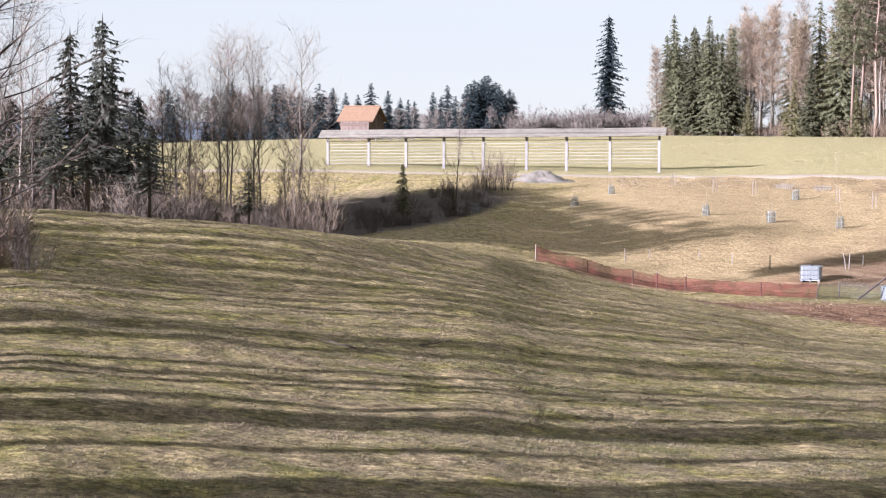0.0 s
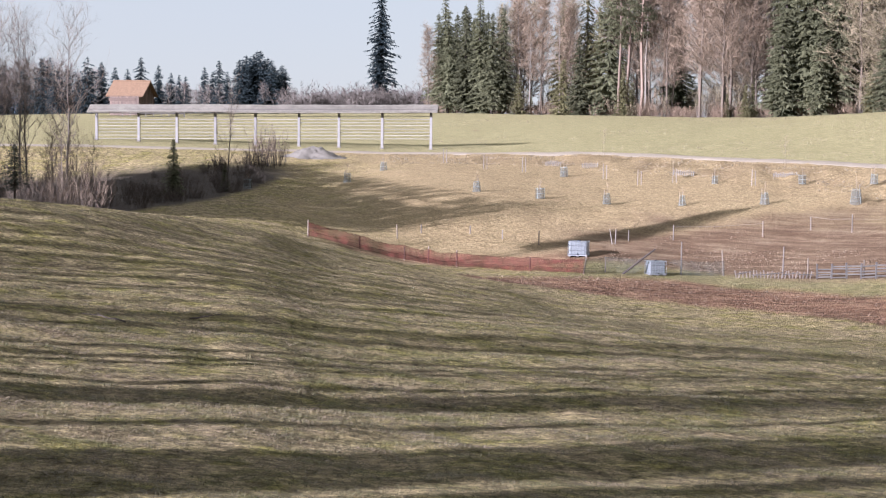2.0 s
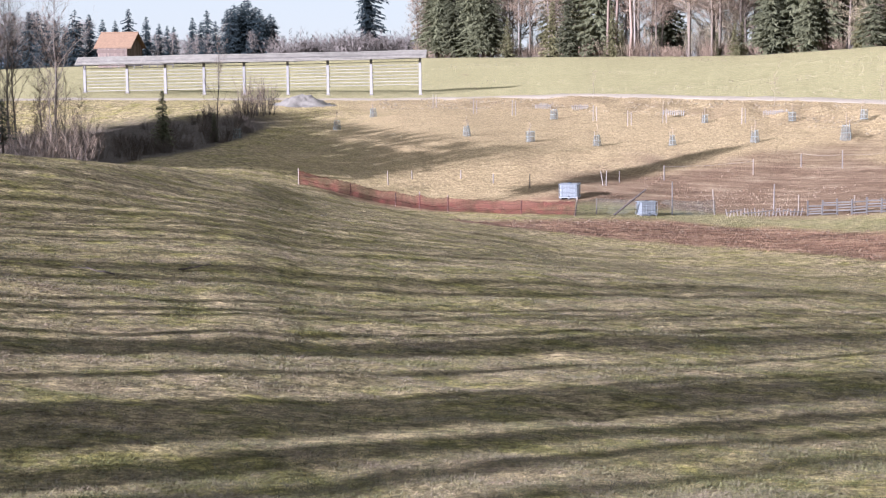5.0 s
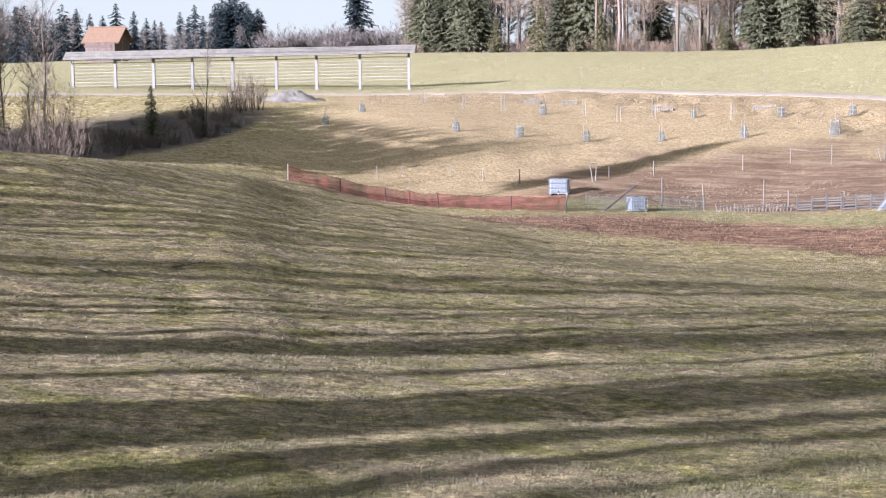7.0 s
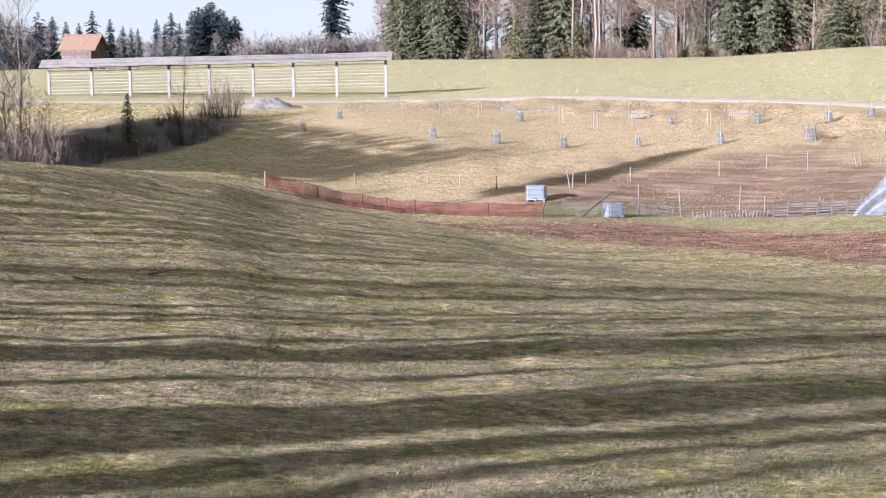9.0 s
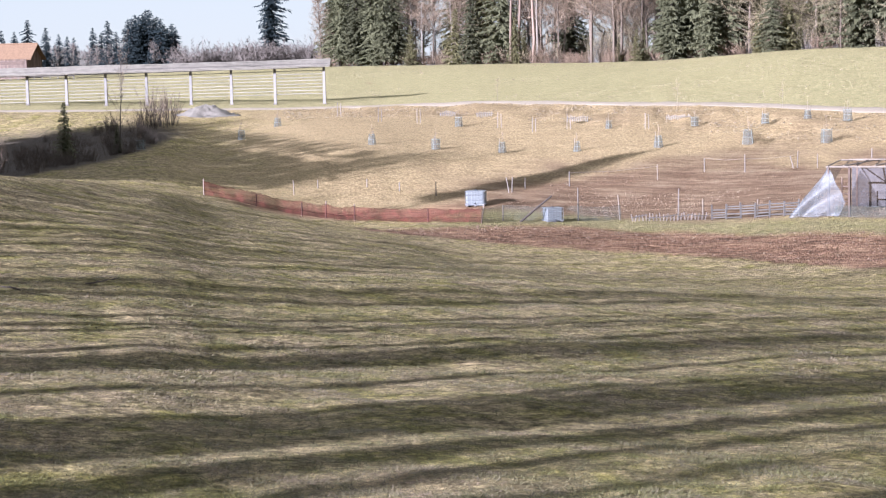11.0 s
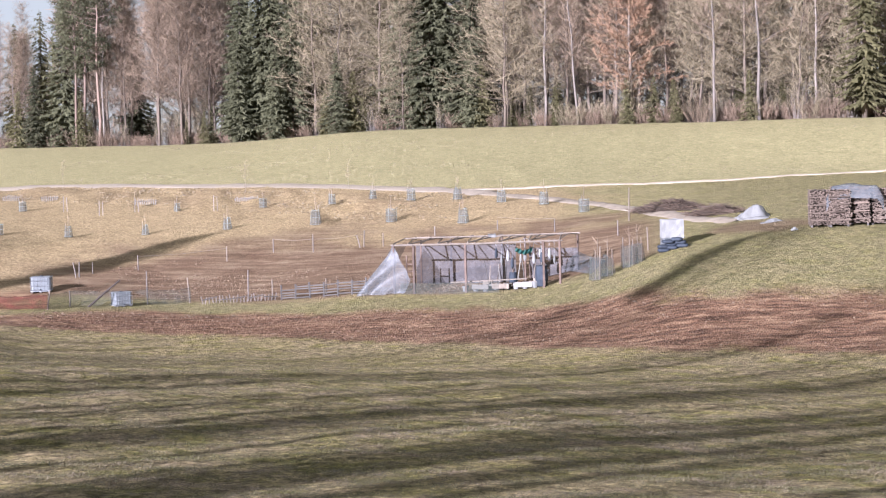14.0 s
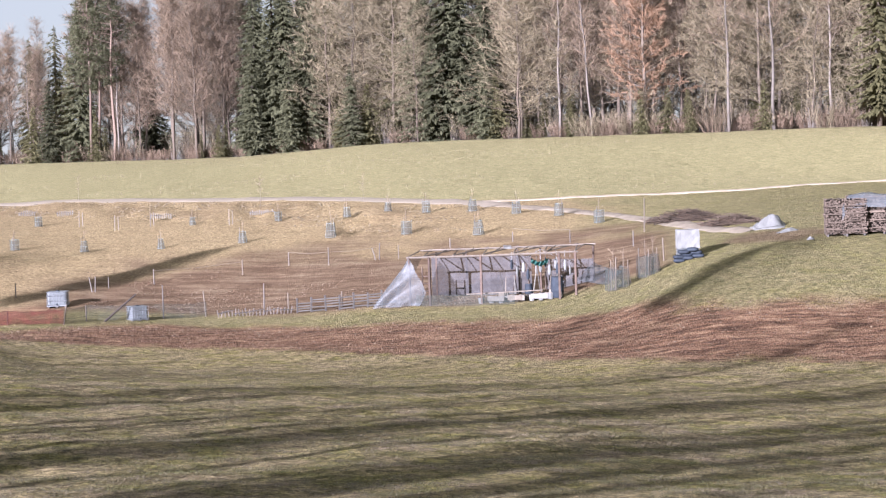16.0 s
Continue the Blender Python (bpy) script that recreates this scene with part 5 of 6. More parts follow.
def brush_heap(where, rx, ry, tall, count, label, seed, turn):
    rnd = random.Random(seed)
    ob = thing("brush_heap", where, label, "brushwood", turn=turn)
    for name, mat in (("stick_layer", "brush"), ("branch_layer", "split")):
        g = Geo()
        for _ in range(count // 2):
            a, d = rnd.uniform(0, 6.283), rnd.random() ** 0.6
            c = Vector((rx * d * math.cos(a), ry * d * math.sin(a), tall * (1 - d ** 1.5) * rnd.random() + 0.03))
            t = rnd.gauss(0, 0.8)
            e = Vector((math.cos(t), math.sin(t), rnd.uniform(-0.25, 0.3))) * rnd.uniform(0.3, 0.8)
            g.tube([c - e, c + e], [rnd.uniform(0.008, 0.028), 0.006], 3, False)
        part(name, g, M[mat], ob)


brush_heap(spot(31.5, 118.8, 0.02), 2.6, 1.4, 0.8, 1300, "long heap of cut brushwood beside the track", 3, -25)
brush_heap(spot(33.0, 112.6, 0.02), 1.9, 1.0, 0.6, 800, "low heap of dark brushwood beside the track", 4, -25)


# ---- firewood ----
def wood_stack(where, turn, label):
    rnd = random.Random(int(where.x * 10))
    ob = thing("wood_stack", where, label, "firewood", "firewood stacks", turn=turn)
    for x in (-0.45, 0.45):
        part("bearer", Geo().box((x, 0, 0.03), (0.1, 1.05, 0.14)), M["old_wood"], ob)
    part("log_core", Geo().box((0, 0, 1.0), (1.08, 0.8, 1.8)), M["split"], ob)
    log = Geo().tube([(0, -0.5, 0), (0, 0, 0.006), (0, 0.5, 0)], [0.5, 0.5, 0.5], 5)
    shapes = [log.mesh("log", M["split"]), Geo().tube([(0, -0.5, 0), (0, 0.5, 0)], [0.5, 0.5], 3).mesh("log", M["split"]), Geo().tube([(0, -0.5, 0), (0, 0.5, 0)], [0.5, 0.48], 4).mesh("log", M["split"])]
    z = 0.1
    row = 0
    while z < 1.95:
        tall = rnd.uniform(0.055, 0.085)
        cross = row % 6 == 3
        x = -0.58
        while x < 0.56:
            w = rnd.uniform(0.07, 0.14)
            o = new("log", rnd.choice(shapes))
            o.parent = ob
            m = Matrix.Translation((x + w / 2, rnd.uniform(-0.1, 0.1), z + tall / 2)) @ Matrix.Rotation(rnd.uniform(-0.06, 0.06), 4, "X") @ Matrix.Diagonal((w * 1.08, 1.0, tall * 1.15, 1))
            if cross:
                m = Matrix.Rotation(math.pi / 2 + rnd.uniform(-0.05, 0.05), 4, "Z") @ m @ Matrix.Diagonal((1, rnd.uniform(0.8, 1.12), 1, 1))
            o.matrix_basis = m
            x += w
        z += tall
        row += 1
    return ob


for b, r, t in ((36.02, 99.2, 6), (36.62, 98.9, 3), (37.25, 99.4, -4), (37.9, 99.7, -2), (36.7, 100.4, 5)):
    wood_stack(spot(b, r, 0.0), -b + t, "split firewood stacked on bearers about two metres high")
g = Geo()
rnd = random.Random(8)
rows = []
for j in range(14):
    row = []
    for i in range(18):
        x, y = -1.5 + 3.0 * i / 17, -0.75 + 1.5 * j / 13
        drop = max(0, abs(y) - 0.55) * 3.2 + max(0, abs(x) - 1.2) * 2.2
        row.append((x, y, 0.06 + 0.16 * math.exp(-((x + 0.2) ** 2 + y * y) * 2.5) + 0.06 * rnd.random() - drop))
    rows.append(row)
solo("plastic_sheet", g.grid(rows), M["film"], spot(37.1, 99.2, -1.98), "crumpled clear plastic sheet over the firewood", "sheet", turn=-36, smooth=True)
solo("white_stone", Geo().tube([(-0.2, 0, 0.02), (0, 0, 0.09), (0.22, 0, 0.03)], [0.06, 0.12, 0.05], 6), M["chalk"], spot(35.25, 98, 0.02), "pale stone lying on the grass", "stone")


# ---- water tanks ----
def tank(where, turn, label, wrapped=False, size=(1, 1, 1)):
    ob = thing("water_tank", where, label, "tank", "water tanks", turn=turn)
    ob.scale = size
    g = Geo()
    # rounded block with pressed ribs
    rows = []
    for z, k in ((0.16, 0.93), (0.2, 0.99), (0.42, 1.0), (0.45, 0.975), (0.52, 0.975), (0.55, 1.0), (0.78, 1.0), (0.81, 0.975), (0.88, 0.975), (0.91, 1.0), (1.06, 1.0), (1.12, 0.96), (1.14, 0.86)):
        row = []
        for i in range(25):
            a = 2 * math.pi * i / 24
            c, s = math.cos(a), math.sin(a)
            e = 0.16
            row.append((0.57 * k * math.copysign(abs(c) ** e, c), 0.47 * k * math.copysign(abs(s) ** e, s), z))
        rows.append(row)
    g.grid(rows).face(*rows[-1][:-1])
    body = part("body", g, M["tank"], ob, "translucent white plastic body")
    part("lid", Geo().tube([(0, 0, 1.13), (0, 0, 1.2)], [0.12, 0.11], 10), M["sack"], body)
    part("valve", Geo().tube([(0, -0.48, 0.22), (0, -0.6, 0.2)], [0.05, 0.04], 7), M["sack"], body)
    for k in range(3):
        part("pallet_runner", Geo().box(((k - 1) * 0.5, 0, 0.05), (0.12, 1.0, 0.1)), M["old_wood"], ob)
    part("pallet_deck", Geo().box((0, 0, 0.125), (1.2, 1.0, 0.05)), M["steel"], ob)
    for z in (0.2, 0.48, 0.84, 1.1):
        part("cage_ring", Geo().tube([(-0.6, -0.5, z), (0.6, -0.5, z), (0.6, 0.5, z), (-0.6, 0.5, z), (-0.6, -0.5, z)], [0.013] * 5, 4, False), M["steel"], ob)
    for i in range(7):
        x = -0.6 + 0.2 * i
        for y in (-0.5, 0.5):
            part("cage_bar", Geo().tube([(x, y, 0.14), (x, y, 1.13)], [0.008, 0.008], 4), M["steel"], ob)
    for i in range(1, 5):
        y = -0.5 + 0.2 * i
        for x in (-0.6, 0.6):
            part("cage_bar", Geo().tube([(x, y, 0.14), (x, y, 1.13)], [0.008, 0.008], 4), M["steel"], ob)
    if wrapped:
        g = Geo()
        rr = random.Random(4)
        for sx in ((-1, 1),):
            ring = [(-0.63, -0.53), (0.63, -0.53), (0.63, 0.53), (-0.63, 0.53), (-0.63, -0.53)]
            rows = []
            for z in (0.45, 0.7, 0.95, 1.17, 1.2):
                row = []
                for (x0, y0), (x1, y1) in zip(ring, ring[1:]):
                    for t in np.linspace(0, 1, 7)[:-1]:
                        row.append((x0 + (x1 - x0) * t + rr.uniform(-0.03, 0.03), y0 + (y1 - y0) * t + rr.uniform(-0.03, 0.03), z + rr.uniform(-0.05, 0.02)))
                row.append(row[0])
                rows.append(row)
            g.grid(rows).face(*rows[-1][:-1])
        part("wrapping", g, M["chalk"], ob, "loose white plastic wrapping")
    return ob


tank(spot(11.55, 110.6, 0.03), -20, "white water tank in a steel cage on the dry slope", size=(1, 1, 0.84))
tank(spot(13.98, 101.6, 0.03), 8, "small white water tank in a steel cage behind the garden fence", size=(0.82, 0.82, 0.74))
tank(spot(31.44, 96.7, 0.03), -24, "white water tank with loose plastic wrapping and dark sacks", True, (0.92, 0.92, 1.28))
rnd = random.Random(15)
for layer in range(3):
    for k in range(3 if layer < 2 else 2):
        x = (k - (1 if layer < 2 else 0.5)) * 0.5 + rnd.uniform(-0.06, 0.06)
        p = spot(31.44 + x / 96 * 57.3, 95.5 + rnd.uniform(-0.1, 0.1))
        rows = []
        for j in range(7):
            v = math.pi * j / 6
            rows.append([(0.33 * abs(math.sin(v)) ** 0.5 * math.copysign(abs(math.cos(a)) ** 0.6, math.cos(a)), 0.26 * abs(math.sin(v)) ** 0.5 * math.copysign(abs(math.sin(a)) ** 0.6, math.sin(a)), 0.1 - 0.11 * math.cos(v) + rnd.uniform(-0.02, 0.02)) for a in np.linspace(0, 2 * math.pi, 15)])
        solo("sack", Geo().grid(rows), M["sack"], p + Vector((0, 0, 0.19 * layer)), "dark blue plastic sack stacked before the water tank", "sack", "sacks by the tank", turn=-31 + rnd.uniform(-12, 12), smooth=True)


# ---- young fruit trees with guards ----
def guarded_tree(where, kind_no, size, label):
    rnd = random.Random(int(where.x * 13 + where.y * 7))
    ob = thing("guarded_sapling", where, label, "sapling", "young fruit trees", turn=rnd.uniform(0, 360))
    g = Geo()
    tall, rad = 0.86 * size, 0.37 * size
    flare = rnd.uniform(0.55, 1.1)
    sleeve = [[(rad * (1 + (flare - 1) * z) * math.cos(a), rad * (1 + (flare - 1) * z) * math.sin(a), z * tall * (1 + 0.12 * math.sin(3 * a + flare * 9)) - 0.03) for a in np.linspace(0, 2 * math.pi, 15)] for z in (0, 0.33, 0.66, 1)]
    part("wire_guard", g.grid(sleeve), M["green_net" if kind_no == 1 else "guard_net"], ob, "grey-green wire mesh guard")
    for z in (0.04, 0.5, 0.98):
        k = 1 + (flare - 1) * z
        part("hoop", Geo().tube([(rad * k * math.cos(a), rad * k * math.sin(a), z * tall) for a in np.linspace(0, 2 * math.pi, 13)], [0.009] * 13, 3, False), M["old_wood" if kind_no == 1 else "guard"], ob)
    for a in (0.3, 2.4, 4.5):
        part("guard_rod", Geo().tube([(rad * math.cos(a), rad * math.sin(a), -0.1), (rad * flare * math.cos(a), rad * flare * math.sin(a), tall * 1.08)], [0.011, 0.010], 4), M["dark_wood" if kind_no == 1 else "guard"], ob)
    part("stem", Geo().tube([(0, 0, -0.05), (0.02, 0.01, 0.9 * size), (0.05 * rnd.uniform(-1, 1), 0, 1.7 * size)], [0.022, 0.018, 0.006], 4), M["brown_stake"], ob)
    g = Geo()
    for _ in range(9):
        z = rnd.uniform(0.9, 1.5) * size
        d = Vector((rnd.uniform(-1, 1), rnd.uniform(-1, 1), rnd.uniform(0.4, 1))).normalized() * 0.4 * size
        g.tube([(0, 0, z), Vector((0, 0, z)) + d], [0.008, 0.003], 3, False)
    part("twigs", g, M["twig"], ob)
    part("stake", Geo().tube([(0.2 * size, 0.1, -0.1), (0.2 * size, 0.1, 1.15 * size)], [0.025, 0.022], 5), M["brown_stake"], ob)
    return ob


# (bearing, distance, size)
GUARDS = [(8.29, 129.8, 0.85), (10.3, 129.0, 0.85), (12.42, 127.9, 0.85), (14.79, 127.5, 0.8), (17.35, 127.2, 0.95), (20.14, 127.1, 1.2), (22.54, 125.8, 1.05), (24.84, 122.9, 1.15)]
for b, r, s in GUARDS:
    guarded_tree(spot(b, r), 0, s, "young fruit tree inside a grey-green wire guard on the slope")
UPPER = [(5.32, 147, 0.85), (4.17, 140.6, 0.85), (11.05, 143, 0.85), (15.79, 137.3, 0.7), (18.49, 136.6, 0.75), (20.67, 135.4, 0.8), (21.97, 135.3, 0.9), (23.19, 134.7, 0.95), (24.66, 134.3, 1.0), (26.06, 131.5, 1.0), (27.4, 128.6, 1.0), (28.67, 122.7, 1.0), (1.03, 132.4, 0.8)]
for b, r, s in UPPER:
    guarded_tree(spot(b, r), 2, s, "thin young tree in an open wire guard near the road")
for b, r in [(7.22, 154), (8.5, 146.2), (9.73, 144.9), (12.29, 141.4), (13.38, 137.6), (14.48, 138.2), (16.94, 136.1)]:
    p = spot(b, r, 0.1)
    g = Geo().tube([(0, 0, 0), (0.02, 0, 1.3)], [0.035, 0.03], 5)
    ob = thing("stake_pair", p, "pair of pale wooden stakes holding a sapling", "stakes", "stake pairs")
    part("stake", g, M["stake"], ob)
    part("stake", Geo().tube([(0.28, 0, 0), (0.27, 0.02, 1.2)], [0.032, 0.028], 5), M["stake"], ob)


def picket_row(where, turn, count, label):
    ob = thing("picket_row", where, label, "pickets", "whitewashed pickets", turn=turn)
    rnd = random.Random(int(where.x * 3))
    for k in range(count):
        part("picket", Geo().box((k * 0.17, 0, 0.22 + rnd.uniform(-0.06, 0.06)), (0.07, 0.06, 0.42), Matrix.Rotation(rnd.uniform(-0.1, 0.1), 3, "Y")), M["pickets"], ob)
    part("tie", Geo().tube([(-0.1, -0.04, 0.28), (count * 0.17, -0.04, 0.3)], [0.02, 0.02], 4), M["old_wood"], ob)


for b, r, n in [(10.48, 150.4, 8), (11.64, 148.8, 8), (14.51, 142.3, 10), (17.62, 140, 11)]:
    picket_row(spot(b, r), -b, n, "row of short whitewashed pickets holding the road bank")


# ---- garden fence ----
def fence_post(b, r, tall, mat, lean=0.0, thick=0.045, label="wooden garden fence post"):
    ob = solo("fence_post", Geo().tube([(0, 0, -0.2), (lean * tall * 0.5, 0.01, tall * 0.5), (lean * tall, 0, tall)], [thick, thick * 0.95, thick * 0.85], 6), M[mat], spot(b, r), label, "post", "fence posts", turn=-b)
    return ob


NET = [(2.93, 105.5), (4.57, 105.5), (6.0, 105.2), (6.76, 105), (7.67, 104.6), (10.0, 101.2), (11.7, 99.6)]
for i, (b, r) in enumerate(NET):
    fence_post(b, r, (0.95, 0.75, 0.75, 1.0, 0.95, 0.8, 1.05)[i], "brown_stake", (0, 0, 0, 0.02, 0, 0.03, 0.18)[i], label="brown wooden post of the orange barrier net")


def net_band(name, line, tall, mat, label, sag=0.12, ragged=0.02):
    rnd = random.Random(len(line))
    ob = thing(name, spot(*line[0]), label, "fence")
    base = ob.matrix_world.translation
    for (b0, r0), (b1, r1) in zip(line, line[1:]):
        rows = [[], [], [], []]
        for k in range(25):
            t = k / 24
            p = spot(b0 + (b1 - b0) * t, r0 + (r1 - r0) * t)
            top = tall * (1 - sag * 4 * t * (1 - t)) + rnd.uniform(-ragged, ragged)
            for j in range(4):
                rows[j].append(p - base + Vector((0, 0.03 * math.sin(k * 0.9 + j) - 0.12, 0.03 + top * j / 3)))
        part("net_panel", Geo().grid(rows), M[mat], ob)
        for z in (0.98, 0.5):
            part("strand", Geo().tube([r for r in [p + Vector((0, -0.01, 0)) for p in rows[3 if z > 0.9 else 1]]], [0.012] * 25, 3, False), M[mat], ob)


net_band("barrier_net", NET, 0.8, "red_net", "sagging orange-red plastic barrier net between posts", 0.14, 0.05)
WIRE = [(11.7, 99.6), (12.4, 101.0), (14.79, 102.3), (16.12, 103.3), (17.95, 102.4), (18.72, 101.7), (20.43, 100.8), (21.69, 99.8)]
for i, (b, r) in enumerate(WIRE[1:]):
    fence_post(b, r, (0.9, 1.9, 1.45, 1.75, 1.15, 1.0, 0.9)[i], ("brown_stake", "stake", "brown_stake", "stake", "brown_stake", "brown_stake", "old_wood")[i], (0, 0, -0.08, 0.02, 0, 0, 0)[i], label="post of the wire garden fence")
net_band("wire_fence", WIRE[:4], 0.85, "green_net", "rusty green wire netting of the garden fence", 0.08)

# low fence of thin rails before the greenhouse
ob = thing("rail_fence", spot(19.0, 101.3), "low grey weathered rail fence by the garden", "fence")
base = ob.matrix_world.translation
for k in range(6):
    b0, b1 = 19.0 + k * 0.45, 19.0 + (k + 1) * 0.45
    p, q = spot(b0, 101.3 - 0.28 * k) - base, spot(b1, 101.3 - 0.28 * (k + 1)) - base
    if k == 0:
        part("post", Geo().box(p + Vector((0, 0, 0.36)), (0.08, 0.08, 0.98)), M["old_wood"], ob)
    part("post", Geo().box(q + Vector((0, 0, 0.36 + 0.05 * (k % 2))), (0.09, 0.08, 0.98), Matrix.Rotation(random.uniform(-0.05, 0.05), 3, "Y")), M["old_wood"], ob)
    d = q - p
    for z in (0.12, 0.27, 0.42, 0.57, 0.72):
        if (k * 3 + int(z * 10)) % 7 == 0:
            continue
        part("rail", Geo().box((p + q) / 2 + Vector((0, -0.05, z + random.uniform(-0.03, 0.03))), (d.length, 0.025, 0.07), Matrix.Rotation(math.atan2(d.y, d.x), 3, "Z") @ Matrix.Rotation(-math.atan2(d.z, d.length) + random.uniform(-0.03, 0.03), 3, "Y")), M["rail_grey"], ob)
ob = thing("wattle_edging", spot(16.5, 102.6), "low edging of short uneven stakes and laths", "fence")
base = ob.matrix_world.translation
for k in range(22):
    p = spot(16.5 + 0.11 * k, 102.6 - 0.05 * k) - base
    part("stake", Geo().box(p + Vector((0, 0, 0.16)), (0.05, 0.05, random.uniform(0.35, 0.6)), Matrix.Rotation(random.uniform(-0.25, 0.25), 3, "Y")), M["stake"], ob)
for k in range(5):
    p, q = spot(16.5 + 0.48 * k, 102.6 - 0.22 * k) - base, spot(16.98 + 0.48 * k, 102.4 - 0.22 * k) - base
    part("lath", Geo().tube([p + Vector((0, -0.05, random.uniform(0.1, 0.3))), q + Vector((0, -0.05, random.uniform(0.1, 0.35)))], [0.03, 0.025], 4), M["rail_grey"], ob)

for b, r, s in ((17.95, 146.7, 0.9), (21.2, 144, 0.8), (12.3, 161, 0.8)):
    plant("sapling", spot(b, r, 0.05), s, None, "thin leafless sapling beside the farm road", "saplings by the road")
for (b0, r0), (b1, r1) in (((18.78, 117.4), (20.04, 116.4)), ((20.04, 116.4), (21.6, 116.7)), ((25.92, 118), (27.74, 115)), ((14.53, 115.9), (17.31, 116.1))):
    p, q = spot(b0, r0), spot(b1, r1)
    solo("fence_string", Geo().tube([Vector((0, 0, 0.85)), (q - p) / 2 + Vector((0, 0, 0.76)), (q - p) + Vector((0, 0, 0.85))], [0.012] * 3, 3), M["stake"], p, "pale string stretched between two stakes", "string", "strings on the slope")

# lone posts on the slope
for b, r, t, m, l in [(5.77, 113.9, 0.9, "brown_stake", -0.04), (6.53, 116, 0.55, "stake", 0), (8.09, 116.6, 0.55, "stake", 0), (9.12, 115.8, 0.6, "stake", 0), (10.28, 114.2, 0.9, "stake", 0), (12.62, 114.8, 0.95, "stake", -0.2), (12.7, 114.8, 0.95, "stake", 0.05),
                      (13.12, 115.8, 0.75, "stake", 0.02), (14.53, 115.9, 0.95, "stake", 0), (17.31, 116.1, 1.0, "brown_stake", 0), (18.78, 117.4, 0.85, "stake", 0), (20.04, 116.4, 1.15, "stake", 0), (21.55, 116.7, 0.8, "stake", -0.3), (21.65, 116.7, 1.1, "stake", 0.05),
                      (22.27, 116.2, 0.9, "brown_stake", 0), (23.92, 118.5, 0.65, "stake", 0), (25.92, 118, 0.65, "stake", 0), (27.74, 115, 0.8, "stake", 0), (29.74, 107.8, 0.9, "stake", 0), (30.69, 98.3, 1.25, "brown_stake", -0.03), (30.09, 114.8, 2.1, "brown_stake", 0.02), (29.9, 94.5, 1.6, "brown_stake", 0), (29.15, 93, 1.7, "brown_stake", 0.03)]:
    fence_post(b, r, t, m, l, 0.04, "single wooden stake standing in the slope")
solo("leaning_pole", Geo().tube([(-0.92, 0, 0.0), (0.0, 0.03, 0.76), (0.9, 0, 1.48)], [0.07, 0.065, 0.055], 6), M["dark_bark"], spot(13.45, 100.9), "dark pole leaning over beside the water tank", "pole", turn=-13)


